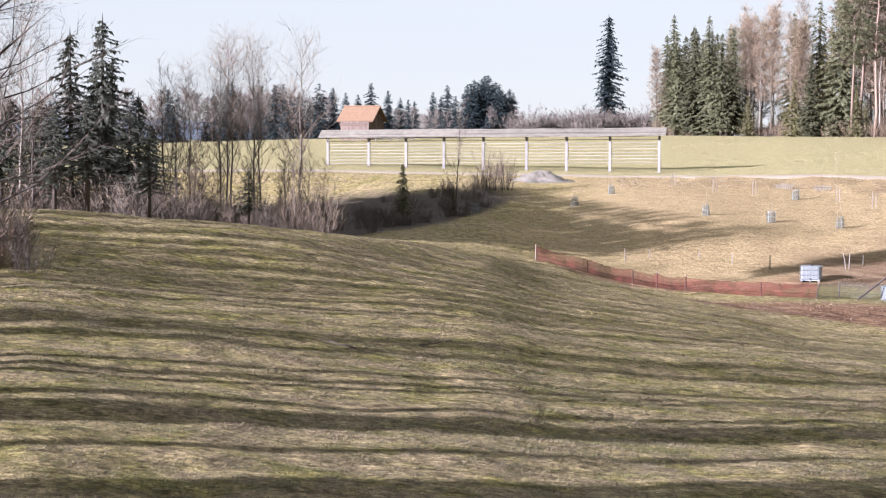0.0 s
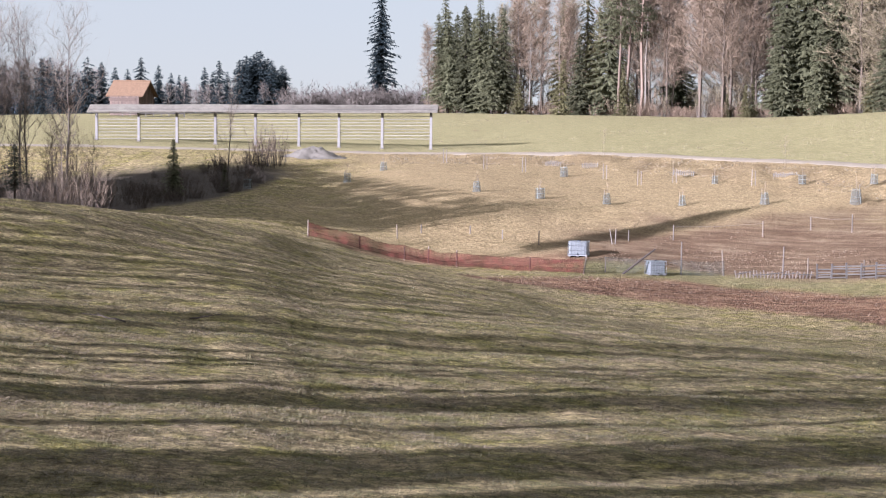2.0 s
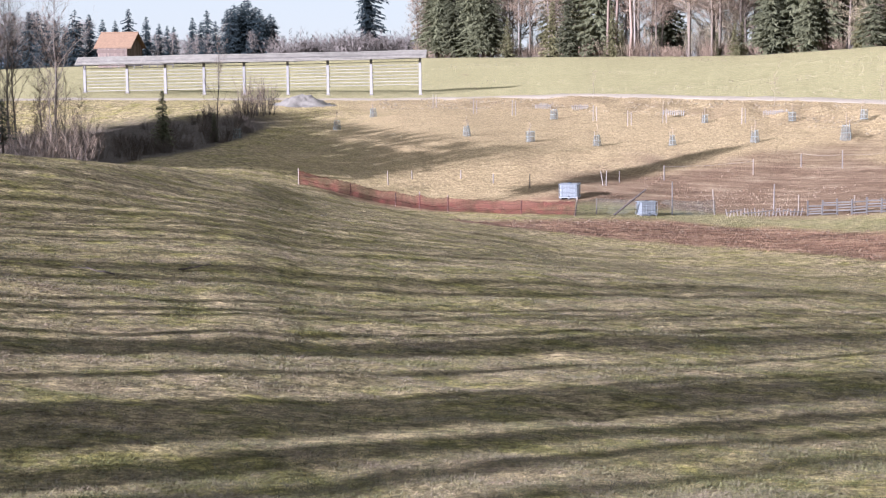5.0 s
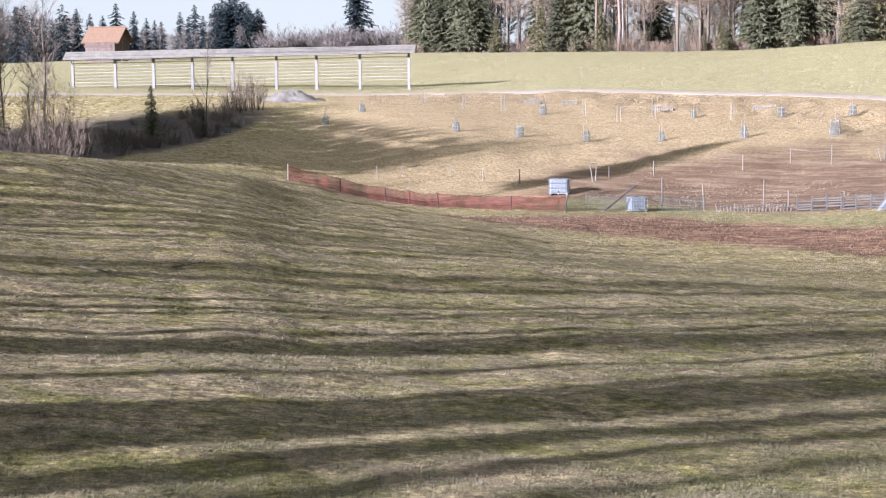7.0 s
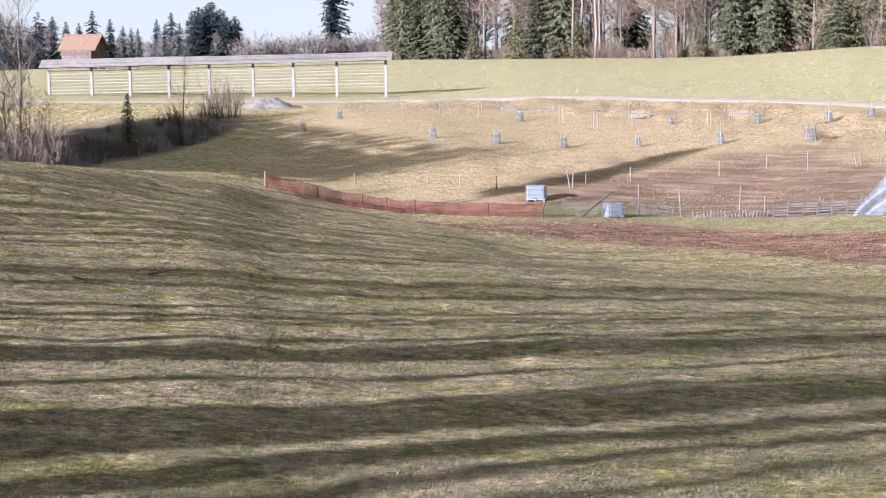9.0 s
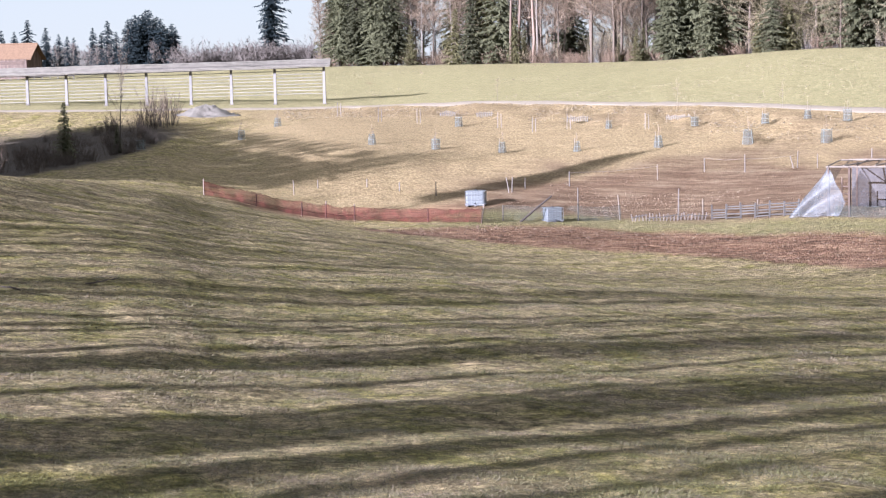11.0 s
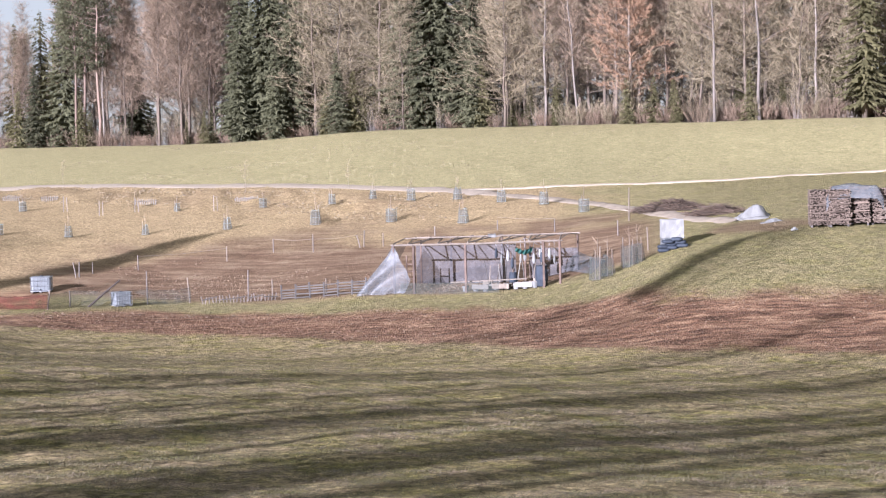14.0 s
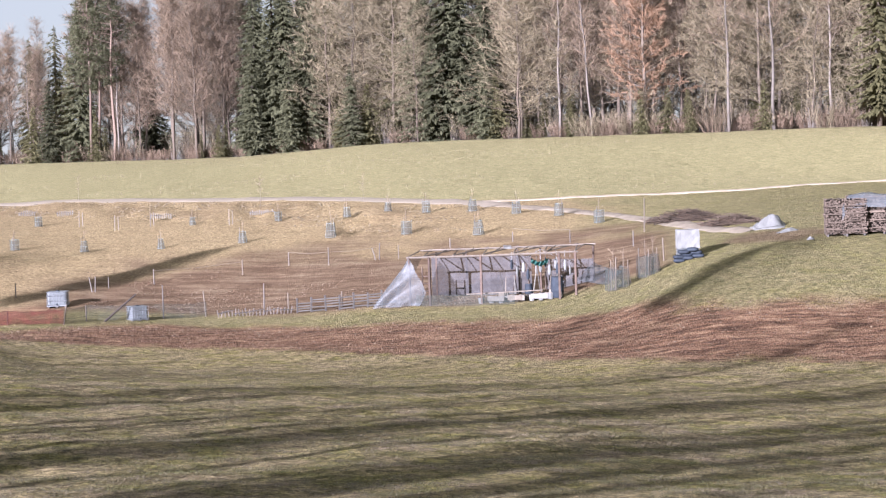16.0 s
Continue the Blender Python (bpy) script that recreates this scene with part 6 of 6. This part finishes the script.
# ---- greenhouse ----
def greenhouse():
    p0 = spot(22.6, 98.6)
    p1 = spot(27.9, 95.6)
    d = (p1 - p0)
    turn = math.degrees(math.atan2(d.y, d.x))
    ob = thing("greenhouse", p0, "ramshackle lath greenhouse frame with torn film and netting", "greenhouse", turn=turn)
    L = Vector((d.x, d.y)).length
    rise = d.z / L
    deep, tall = 3.6, 2.66

    def fl(x, y=0.0):
        w = ob.matrix_world @ Vector((x, y, 0))
        return float(height(np.array([w.x]), np.array([w.y]))[0]) - p0.z
    tops = lambda x: tall + 0.1 * x / L + 0.22 * rise * x
    for x in (0.0, 0.124 * L, 0.44 * L, 0.905 * L, L):
        part("front_post", Geo().box((x, 0, (tops(x) + fl(x) - 0.2) / 2), (0.11, 0.11, tops(x) - fl(x) + 0.2)), M["dark_wood"], ob)
    for x in (0.03 * L, 0.22 * L, 0.54 * L, 0.68 * L, L):
        part("back_post", Geo().box((x, deep, (tops(x) + 0.1 + fl(x, deep) - 0.2) / 2), (0.09, 0.09, tops(x) + 0.3 - fl(x, deep))), M["dark_wood"], ob)
    for y, lift in ((0, 0.0), (deep, 0.2)):
        part("top_rail", Geo().tube([(-0.15, y, tops(0) + lift), (L * 0.5, y, tops(L / 2) + lift - 0.04), (L + 0.15, y, tops(L) + lift)], [0.055, 0.05, 0.05], 5), M["frame_wood"], ob)
    for k in range(7):
        x = L * k / 6
        part("cross_lath", Geo().tube([(x, -0.1, tops(x) + 0.05), (x, deep * 0.5, tops(x) + 0.28), (x, deep + 0.1, tops(x) + 0.14)], [0.035, 0.035, 0.035], 4), M["frame_wood"], ob)
    for k in range(11):
        x0, x1 = L * k / 11, L * (k + 1) / 11
        ys = (0, deep) if k % 2 else (deep, 0)
        part("brace_lath", Geo().tube([(x0, ys[0], tops(x0) + 0.05 + 0.055 * ys[0]), (x1, ys[1], tops(x1) + 0.05 + 0.055 * ys[1])], [0.04, 0.04], 4), M["frame_wood"], ob)
    part("ridge_lath", Geo().tube([(0, deep / 2, tops(0) + 0.28), (L, deep / 2, tops(L) + 0.28)], [0.035, 0.035], 4), M["frame_wood"], ob)
    rr = random.Random(2)
    # grey netting along the back
    rows = [[(L * i / 24, deep - 0.08 + 0.06 * math.sin(i * 1.3), fl(L * i / 24, deep) + (tops(0) - 0.15 - fl(L * i / 24, deep)) * j / 5) for i in range(16)] for j in range(6)]
    part("shade_net", Geo().grid(rows), M["shade_net"], ob, "grey shade netting across the back")
    rows = [[(L * i / 24, deep - 0.1 + 0.05 * math.sin(i * 1.1), fl(L * i / 24, deep) + (tops(L) - 0.6 - fl(L * i / 24, deep)) * j / 5) for i in range(17, 25)] for j in range(6)]
    part("shade_net", Geo().grid(rows), M["shade_net"], ob)
    # film hanging from the near-end corner, spread over the ground
    rows = []
    for j in range(14):
        v = j / 13
        row = []
        for i in range(30):
            u = i / 29
            if u < 0.55:
                k = u / 0.55
                top = Vector((0, deep * 0.6 * (1 - k), tops(0)))
                low = Vector((-1.4 - 0.55 * k, 1.2 - 1.9 * k, 0))
            else:
                k = (u - 0.55) / 0.45
                top = Vector((1.0 * k, -0.06, tops(0) * (1 - 0.72 * k)))
                low = Vector((-1.95 + 2.6 * k, -0.7 + 0.2 * k, 0))
            p = top.lerp(low, v ** 1.25)
            p += Vector((0.06 * math.sin(u * 31 + 2 * v), 0.10 * math.sin(u * 23 + 5 * v), 0)) * (0.3 + v)
            p.z = top.z * (1 - v) ** 0.9 + (fl(p.x, p.y) + 0.05) * v + 0.04 * rr.random()
            row.append(p)
        rows.append(row)
    part("film_curtain", Geo().grid(rows), M["film"], ob, "torn clear film hanging to the ground", True)
    rows = []
    for j in range(8):
        v = j / 7
        row = []
        for i in range(12):
            u = i / 11
            x = L + 0.05 + 1.5 * v ** 1.3 + 0.08 * math.sin(u * 9)
            y = 0.2 + u * (deep - 0.4) + 0.3 * v
            top = 1.4 + 0.7 * u
            z = top * (1 - v) + (fl(x, y) + 0.25 * (1 - abs(2 * v - 1))) * v + 0.04 * rr.random()
            row.append((x, y, max(z, fl(x, y) + 0.03)))
        rows.append(row)
    part("film_end", Geo().grid(rows), M["film"], ob, "", True)
    # plank bed along the front
    for k in range(4):
        x0 = (0.46, 0.58, 0.72, 0.8)[k] * L
        part("bed_board", Geo().box((x0 + 0.055 * L, 0.25 + 0.05 * (k % 2), fl(x0) + 0.32), (0.1 * L, 0.04, 0.26)), M["pickets"] if k % 2 == 0 else M["frame_wood"], ob)
    part("bench_board", Geo().box((0.56 * L, 0.55, fl(0.56 * L) + 0.62), (0.46 * L, 0.25, 0.05), Matrix.Rotation(-rise * 0.8, 3, "Y")), M["frame_wood"], ob)
    part("ladder", Geo().box((0.06 * L, 0.5, 1.2), (0.06, 0.05, 1.7)).box((0.11 * L, 0.5, 1.2), (0.06, 0.05, 1.7)).box((0.085 * L, 0.5, 0.8), (0.45, 0.04, 0.06)).box((0.085 * L, 0.5, 1.2), (0.45, 0.04, 0.06)).box((0.085 * L, 0.5, 1.6), (0.45, 0.04, 0.06)), M["dark_wood"], ob)
    # low green netting in front
    rows = [[(0.05 * L + 0.6 * L * i / 16, -0.35 + 0.05 * math.sin(i), fl(0.05 * L + 0.6 * L * i / 16, -0.35) + 0.02 + 0.62 * j / 3) for i in range(17)] for j in range(4)]
    part("low_net", Geo().grid(rows), M["green_net"], ob, "low green wire netting")
    mw = ob.matrix_world

    def inside(x, y, z=None):
        w = mw @ Vector((x * L, y, 0))
        w.z = float(height(np.array([w.x]), np.array([w.y]))[0]) + (z or 0)
        return w
    # things kept inside
    for x, y, s in ((0.875, 0.5, 1.2), (0.66, 1.9, 0.8)):
        b = thing("barrel", inside(x, y), "dark plastic barrel standing in the greenhouse", "barrel", "barrels")
        part("body", Geo().tube([(0, 0, 0), (0, 0, 0.3 * s), (0, 0, 0.6 * s), (0, 0, 0.9 * s)], [0.24 * s, 0.29 * s, 0.29 * s, 0.25 * s], 12), M["sack"], b)
        part("rim", Geo().tube([(0, 0, 0.88 * s), (0, 0, 0.93 * s)], [0.27 * s, 0.27 * s], 12), M["sack"], b)
    for k in range(7):
        x, y = 0.5 + 0.055 * k + rr.uniform(-0.01, 0.01), rr.uniform(0.8, 2.4)
        solo("crate", Geo().box((0, 0, 0.17), (0.5, 0.35, 0.03)).box((0, -0.17, 0.16), (0.5, 0.02, 0.3)).box((0, 0.17, 0.16), (0.5, 0.02, 0.3)).box((-0.25, 0, 0.16), (0.02, 0.35, 0.3)).box((0.25, 0, 0.16), (0.02, 0.35, 0.3)),
             M["pickets"] if k % 3 else M["frame_wood"], inside(x, y), "pale wooden crate on the greenhouse floor", "crate", "crates", turn=turn + rr.uniform(-20, 20))
    for k in range(12):
        x, y = 0.6 + 0.03 * k, rr.uniform(0.6, 1.6)
        w = inside(x, y)
        top = p0.z + tops(x * L) + 0.05
        ob2 = thing("hanging_bag", Vector((w.x, w.y, top)), "plastic bag hanging from a roof lath", "bag", "hanging bags", turn=rr.uniform(0, 360))
        ln = rr.uniform(0.35, 1.0)
        part("cord", Geo().tube([(0, 0, 0), (0.02, 0, -ln)], [0.01, 0.01], 3), M["wire"], ob2)
        rows = [[(wd * math.cos(a), 0.6 * wd * math.sin(a), -ln - h0 + 0.02 * rr.random()) for a in np.linspace(0, 6.283, 9)] for wd, h0 in ((0.02, 0), (0.06, 0.06), (0.085, 0.2), (0.10, 0.4), (0.06, 0.55))]
        part("bag", Geo().grid(rows), M["chalk"] if k % 3 else M["sack"], ob2, smooth=True)
    for k in range(12):
        x, y = 0.5 + 0.03 * k + rr.uniform(-0.01, 0.01), rr.uniform(0.5, 2.2)
        tip = (rr.uniform(-0.35, 0.35), rr.uniform(-0.2, 0.2), rr.uniform(1.2, 2.1))
        solo("garden_pole", Geo().tube([(0, 0, 0), tip], [0.032, 0.026], 5), M[("old_wood", "frame_wood", "dark_wood", "pickets")[k % 4]], inside(x, y), "wooden pole leaning inside the greenhouse", "pole", "poles in the greenhouse")
    for k in range(8):
        x, y = 0.42 + 0.06 * k, rr.uniform(0.3, 0.9)
        b = thing("bucket", inside(x, y), "small white plastic bucket among the planks", "bucket", "buckets")
        part("body", Geo().tube([(0, 0, 0), (0, 0, 0.32)], [0.13, 0.17], 9), M["chalk"], b)
        part("rim", Geo().tube([(0, 0, 0.31), (0, 0, 0.335)], [0.18, 0.18], 9), M["chalk"], b)
    w = inside(0.68, 1.1)
    ob2 = thing("net_bundle", Vector((w.x, w.y, p0.z + tops(0.7 * L) - 0.35)), "teal green netting bundle hanging from the frame", "netting", turn=turn)
    rows = [[(1.0 * i / 14 + 0.2, 0.12 * math.sin(i * 1.9 + j), -0.24 * j / 4 - 0.18 * math.sin(math.pi * i / 14) + 0.05 * rr.random()) for i in range(15)] for j in range(5)]
    part("net", Geo().grid(rows), M["teal"], ob2)
    part("cord", Geo().tube([(-0.2, 0, 0), (0.8, 0, 0.5), (1.8, 0, 0)], [0.012] * 3, 3), M["wire"], ob2)
    solo("white_rag", Geo().grid([[(0.45 * i / 6, 0.2 * j / 3 - 0.1 + 0.02 * math.sin(i), 0.1 * math.exp(-j * j) + 0.04 * rr.random() - 0.12 * (j == 3)) for i in range(7)] for j in range(4)]), M["chalk"], (mw @ Vector((0.52 * L, deep / 2 - 0.1, tops(0.5 * L) + 0.3))), "white rag thrown over the roof laths", "rag", turn=turn)


greenhouse()
# round wire guards and stakes beside the greenhouse
for b, r, s in ((29.1, 93.2, 1.3), (29.4, 93.4, 1.2), (30.1, 94.4, 1.25), (30.35, 94.6, 1.2)):
    guarded_tree(spot(b, r), 1, s, "tall roll of green wire mesh beside the greenhouse")


# ---- small things on the near meadow ----
def dead_branch(b, r, turn, size, label):
    rnd = random.Random(int(b * 10) + 50)
    g = Geo()
    pts = [Vector((0, 0, 0.03))]
    for k in range(5):
        pts.append(pts[-1] + Vector((0.42 * size, rnd.uniform(-0.1, 0.1), rnd.uniform(-0.01, 0.09) * size)))
    g.tube(pts, [0.022, 0.02, 0.016, 0.012, 0.008, 0.004], 5)
    for k in (1, 2, 3, 4):
        for s in (-1, 1):
            d = Vector((0.35, s * rnd.uniform(0.1, 0.4), rnd.uniform(0.0, 0.25))) * size * rnd.uniform(0.5, 1.0)
            g.tube([pts[k], pts[k] + d], [0.01, 0.003], 3, False)
    solo("dead_branch", g, M["dark_bark"], spot(b, r), label, "branch", turn=turn)


dead_branch(-2.9, 36.6, 150, 0.5, "fallen dark branch lying on the meadow")
dead_branch(-0.9, 39.4, 10, 0.35, "short dark stick lying in the grass")


def blades(name, r0, r1, count, mat, low, high, seed, label, patch, lie=1.0):
    """Tufts of grass on the near meadow, thinner with distance."""
    rs = np.random.RandomState(seed)
    out_v, out_n = [], 0
    b = rs.uniform(-16, 42, count)
    u = rs.rand(count)
    r = np.where(rs.rand(count) < 0.5, 1 / (1 / r0 + (1 / r1 - 1 / r0) * u), r0 * (r1 / r0) ** u)
    x, y = r * np.sin(np.radians(b)), r * np.cos(np.radians(b))
    keep = value_noise(x, y, 1.6, seed + 1) + 0.7 * value_noise(x, y, 0.5, seed + 2) + rs.uniform(-0.5, 0.5, count) > patch
    x, y, r = x[keep], y[keep], r[keep]
    z = surface(x, y)
    n, per = len(x), 4
    px, py, pz, pr = (np.repeat(a, per) for a in (x, y, z, r))
    m = n * per
    px = px + rs.normal(0, 0.05, m)
    py = py + rs.normal(0, 0.05, m)
    a = rs.uniform(0, 2 * np.pi, m)
    tall = rs.uniform(low, high, m) * np.clip(pr / 28, 0.8, 1.15)
    bend = rs.uniform(0.8, 4.5, m) * tall * lie
    w = rs.uniform(0.004, 0.0095, m) * np.clip(pr / 28, 0.8, 1.35)
    sx, sy = -np.sin(a) * w, np.cos(a) * w
    v = np.empty((m, 3, 3))
    v[:, 0] = np.stack([px - sx, py - sy, pz - 0.01], 1)
    v[:, 1] = np.stack([px + sx, py + sy, pz - 0.01], 1)
    v[:, 2] = np.stack([px + np.cos(a) * bend, py + np.sin(a) * bend, pz + tall], 1)
    me = bpy.data.meshes.new(name)
    me.vertices.add(m * 3)
    me.vertices.foreach_set("co", v.ravel())
    me.loops.add(m * 3)
    me.loops.foreach_set("vertex_index", np.arange(m * 3, dtype=np.int32))
    me.polygons.add(m)
    me.polygons.foreach_set("loop_start", np.arange(0, m * 3, 3, dtype=np.int32))
    me.update(calc_edges=True)
    me.materials.append(mat)
    tagged(new(name, me), label, "grass", kind="stuff")


blades("grass", 15, 75, 105000, M["grass"], 0.01, 0.034, 41, "short olive-green grass of the near meadow", -0.5, 1.6)
blades("dry_grass", 15, 85, 150000, M["straw"], 0.008, 0.026, 43, "straw-coloured dry grass tufts of the near meadow", 0.0, 2.4)
blades("matted_straw", 15, 60, 60000, M["straw"], 0.012, 0.035, 47, "pale matted straw lying in patches on the near meadow", 0.55, 2.2)


def lumps(name, inside, count, low, high, mat, seed, label, category, r0, r1, b0, b1):
    """Clods or tufts scattered where inside(bearing, distance) holds."""
    rs = np.random.RandomState(seed)
    b = rs.uniform(b0, b1, count)
    r = np.sqrt(rs.uniform(r0 * r0, r1 * r1, count))
    keep = inside(b, r, rs.rand(count))
    b, r = b[keep], r[keep]
    x, y = r * np.sin(np.radians(b)), r * np.cos(np.radians(b))
    z = surface(x, y)
    n = len(x)
    s = low + (high - low) * rs.rand(n) ** 3
    base = np.array([[1, 0, -0.3], [-0.5, 0.87, -0.3], [-0.5, -0.87, -0.3], [0.5, 0.6, 0.45], [-0.75, 0.05, 0.5], [0.4, -0.6, 0.4], [0.05, 0.0, 0.8]])
    tri = np.array([[0, 1, 3], [1, 2, 4], [2, 0, 5], [1, 4, 3], [2, 5, 4], [0, 3, 5], [3, 4, 6], [4, 5, 6], [5, 3, 6]])
    v = base[None] * s[:, None, None] * rs.uniform(0.6, 1.4, (n, 7, 3))
    a = rs.uniform(0, 6.283, n)
    c, d = np.cos(a)[:, None], np.sin(a)[:, None]
    out = np.stack([v[..., 0] * c - v[..., 1] * d + x[:, None], v[..., 0] * d + v[..., 1] * c + y[:, None], v[..., 2] * 0.8 + z[:, None] + 0.03], -1)
    f = tri[None] + 7 * np.arange(n)[:, None, None]
    me = bpy.data.meshes.new(name)
    me.from_pydata(out.reshape(-1, 3).tolist(), [], f.reshape(-1, 3).tolist())
    me.materials.append(mat)
    me.update()
    tagged(new(name, me), label, category, kind="stuff")


def soil_zone(b, r, u):
    rc, rd = along(b, LINES[2][0]), along(b, LINES[3][0])
    k = (r - rc) / (rd - rc)
    top = np.interp(b, [7.3, 9, 13, 23, 28, 40], [0.0, 0.3, 0.55, 0.72, 0.6, 0.45])
    return (k > 0.0) & (k < top) & (b > 7.6)


def upper_soil(b, r, u):
    rc, rd = along(b, LINES[2][0]), along(b, LINES[3][0])
    top = np.interp(b, [7.3, 9, 13, 23, 28, 40], [0.0, 0.3, 0.55, 0.72, 0.6, 0.45])
    return soil_zone(b, r, u) & ((r - rc) / (rd - rc) > top * (1 - 0.7 * u * u)) | soil_zone(b, r, u) & (u > 0.8)


def slope_zone(b, r, u):
    rd = along(b, LINES[3][0])
    return (b > 12.5) & (r > rd + 0.5) & (r < rd + 4 + 12 * u) & (value_noise(r * np.sin(np.radians(b)), r * np.cos(np.radians(b)), 2.2, 71) > -0.1)


def field_zone(b, r, u):
    return (r > along(b, LINES[5][0]) + 5) & (r < along(b, LINES[6][0]) - 8) & (value_noise(r * np.sin(np.radians(b)), r * np.cos(np.radians(b)), 9, 77) > 0.1)


def bank_zone(b, r, u):
    rr = along(b, LINES[5][0])
    return (r > rr - 15) & (r < rr - 2.5) & (value_noise(r * np.sin(np.radians(b)), r * np.cos(np.radians(b)), 1.6, 79) > -0.15)


lumps("bank_tufts", bank_zone, 16000, 0.03, 0.11, M["bank_tuft"], 66, "tan grass clumps on the bank below the road", "grass", 120, 166, 5.5, 25)
lumps("soil_clods", soil_zone, 34000, 0.02, 0.062, M["clod"], 61, "red-brown clods of the dug soil strip", "soil", 70, 108, 7, 42)
lumps("pale_stalks", upper_soil, 24000, 0.02, 0.07, M["straw_lump"], 62, "pale straw remains on the dug soil", "straw", 70, 108, 7, 42)
lumps("slope_litter", slope_zone, 26000, 0.015, 0.065, M["straw_lump"], 63, "dry plant remains on the garden slope", "litter", 94, 124, 9, 28)
lumps("slope_clods", slope_zone, 9000, 0.02, 0.07, M["clod"], 64, "brown clods on the garden slope", "soil", 94, 124, 9, 28)
lumps("pale_tufts", field_zone, 16000, 0.02, 0.09, M["straw_lump"], 65, "pale dry tufts on the upper field", "grass", 140, 240, 6, 42)

# far hill beyond the woods; haze is painted in as its pale blue
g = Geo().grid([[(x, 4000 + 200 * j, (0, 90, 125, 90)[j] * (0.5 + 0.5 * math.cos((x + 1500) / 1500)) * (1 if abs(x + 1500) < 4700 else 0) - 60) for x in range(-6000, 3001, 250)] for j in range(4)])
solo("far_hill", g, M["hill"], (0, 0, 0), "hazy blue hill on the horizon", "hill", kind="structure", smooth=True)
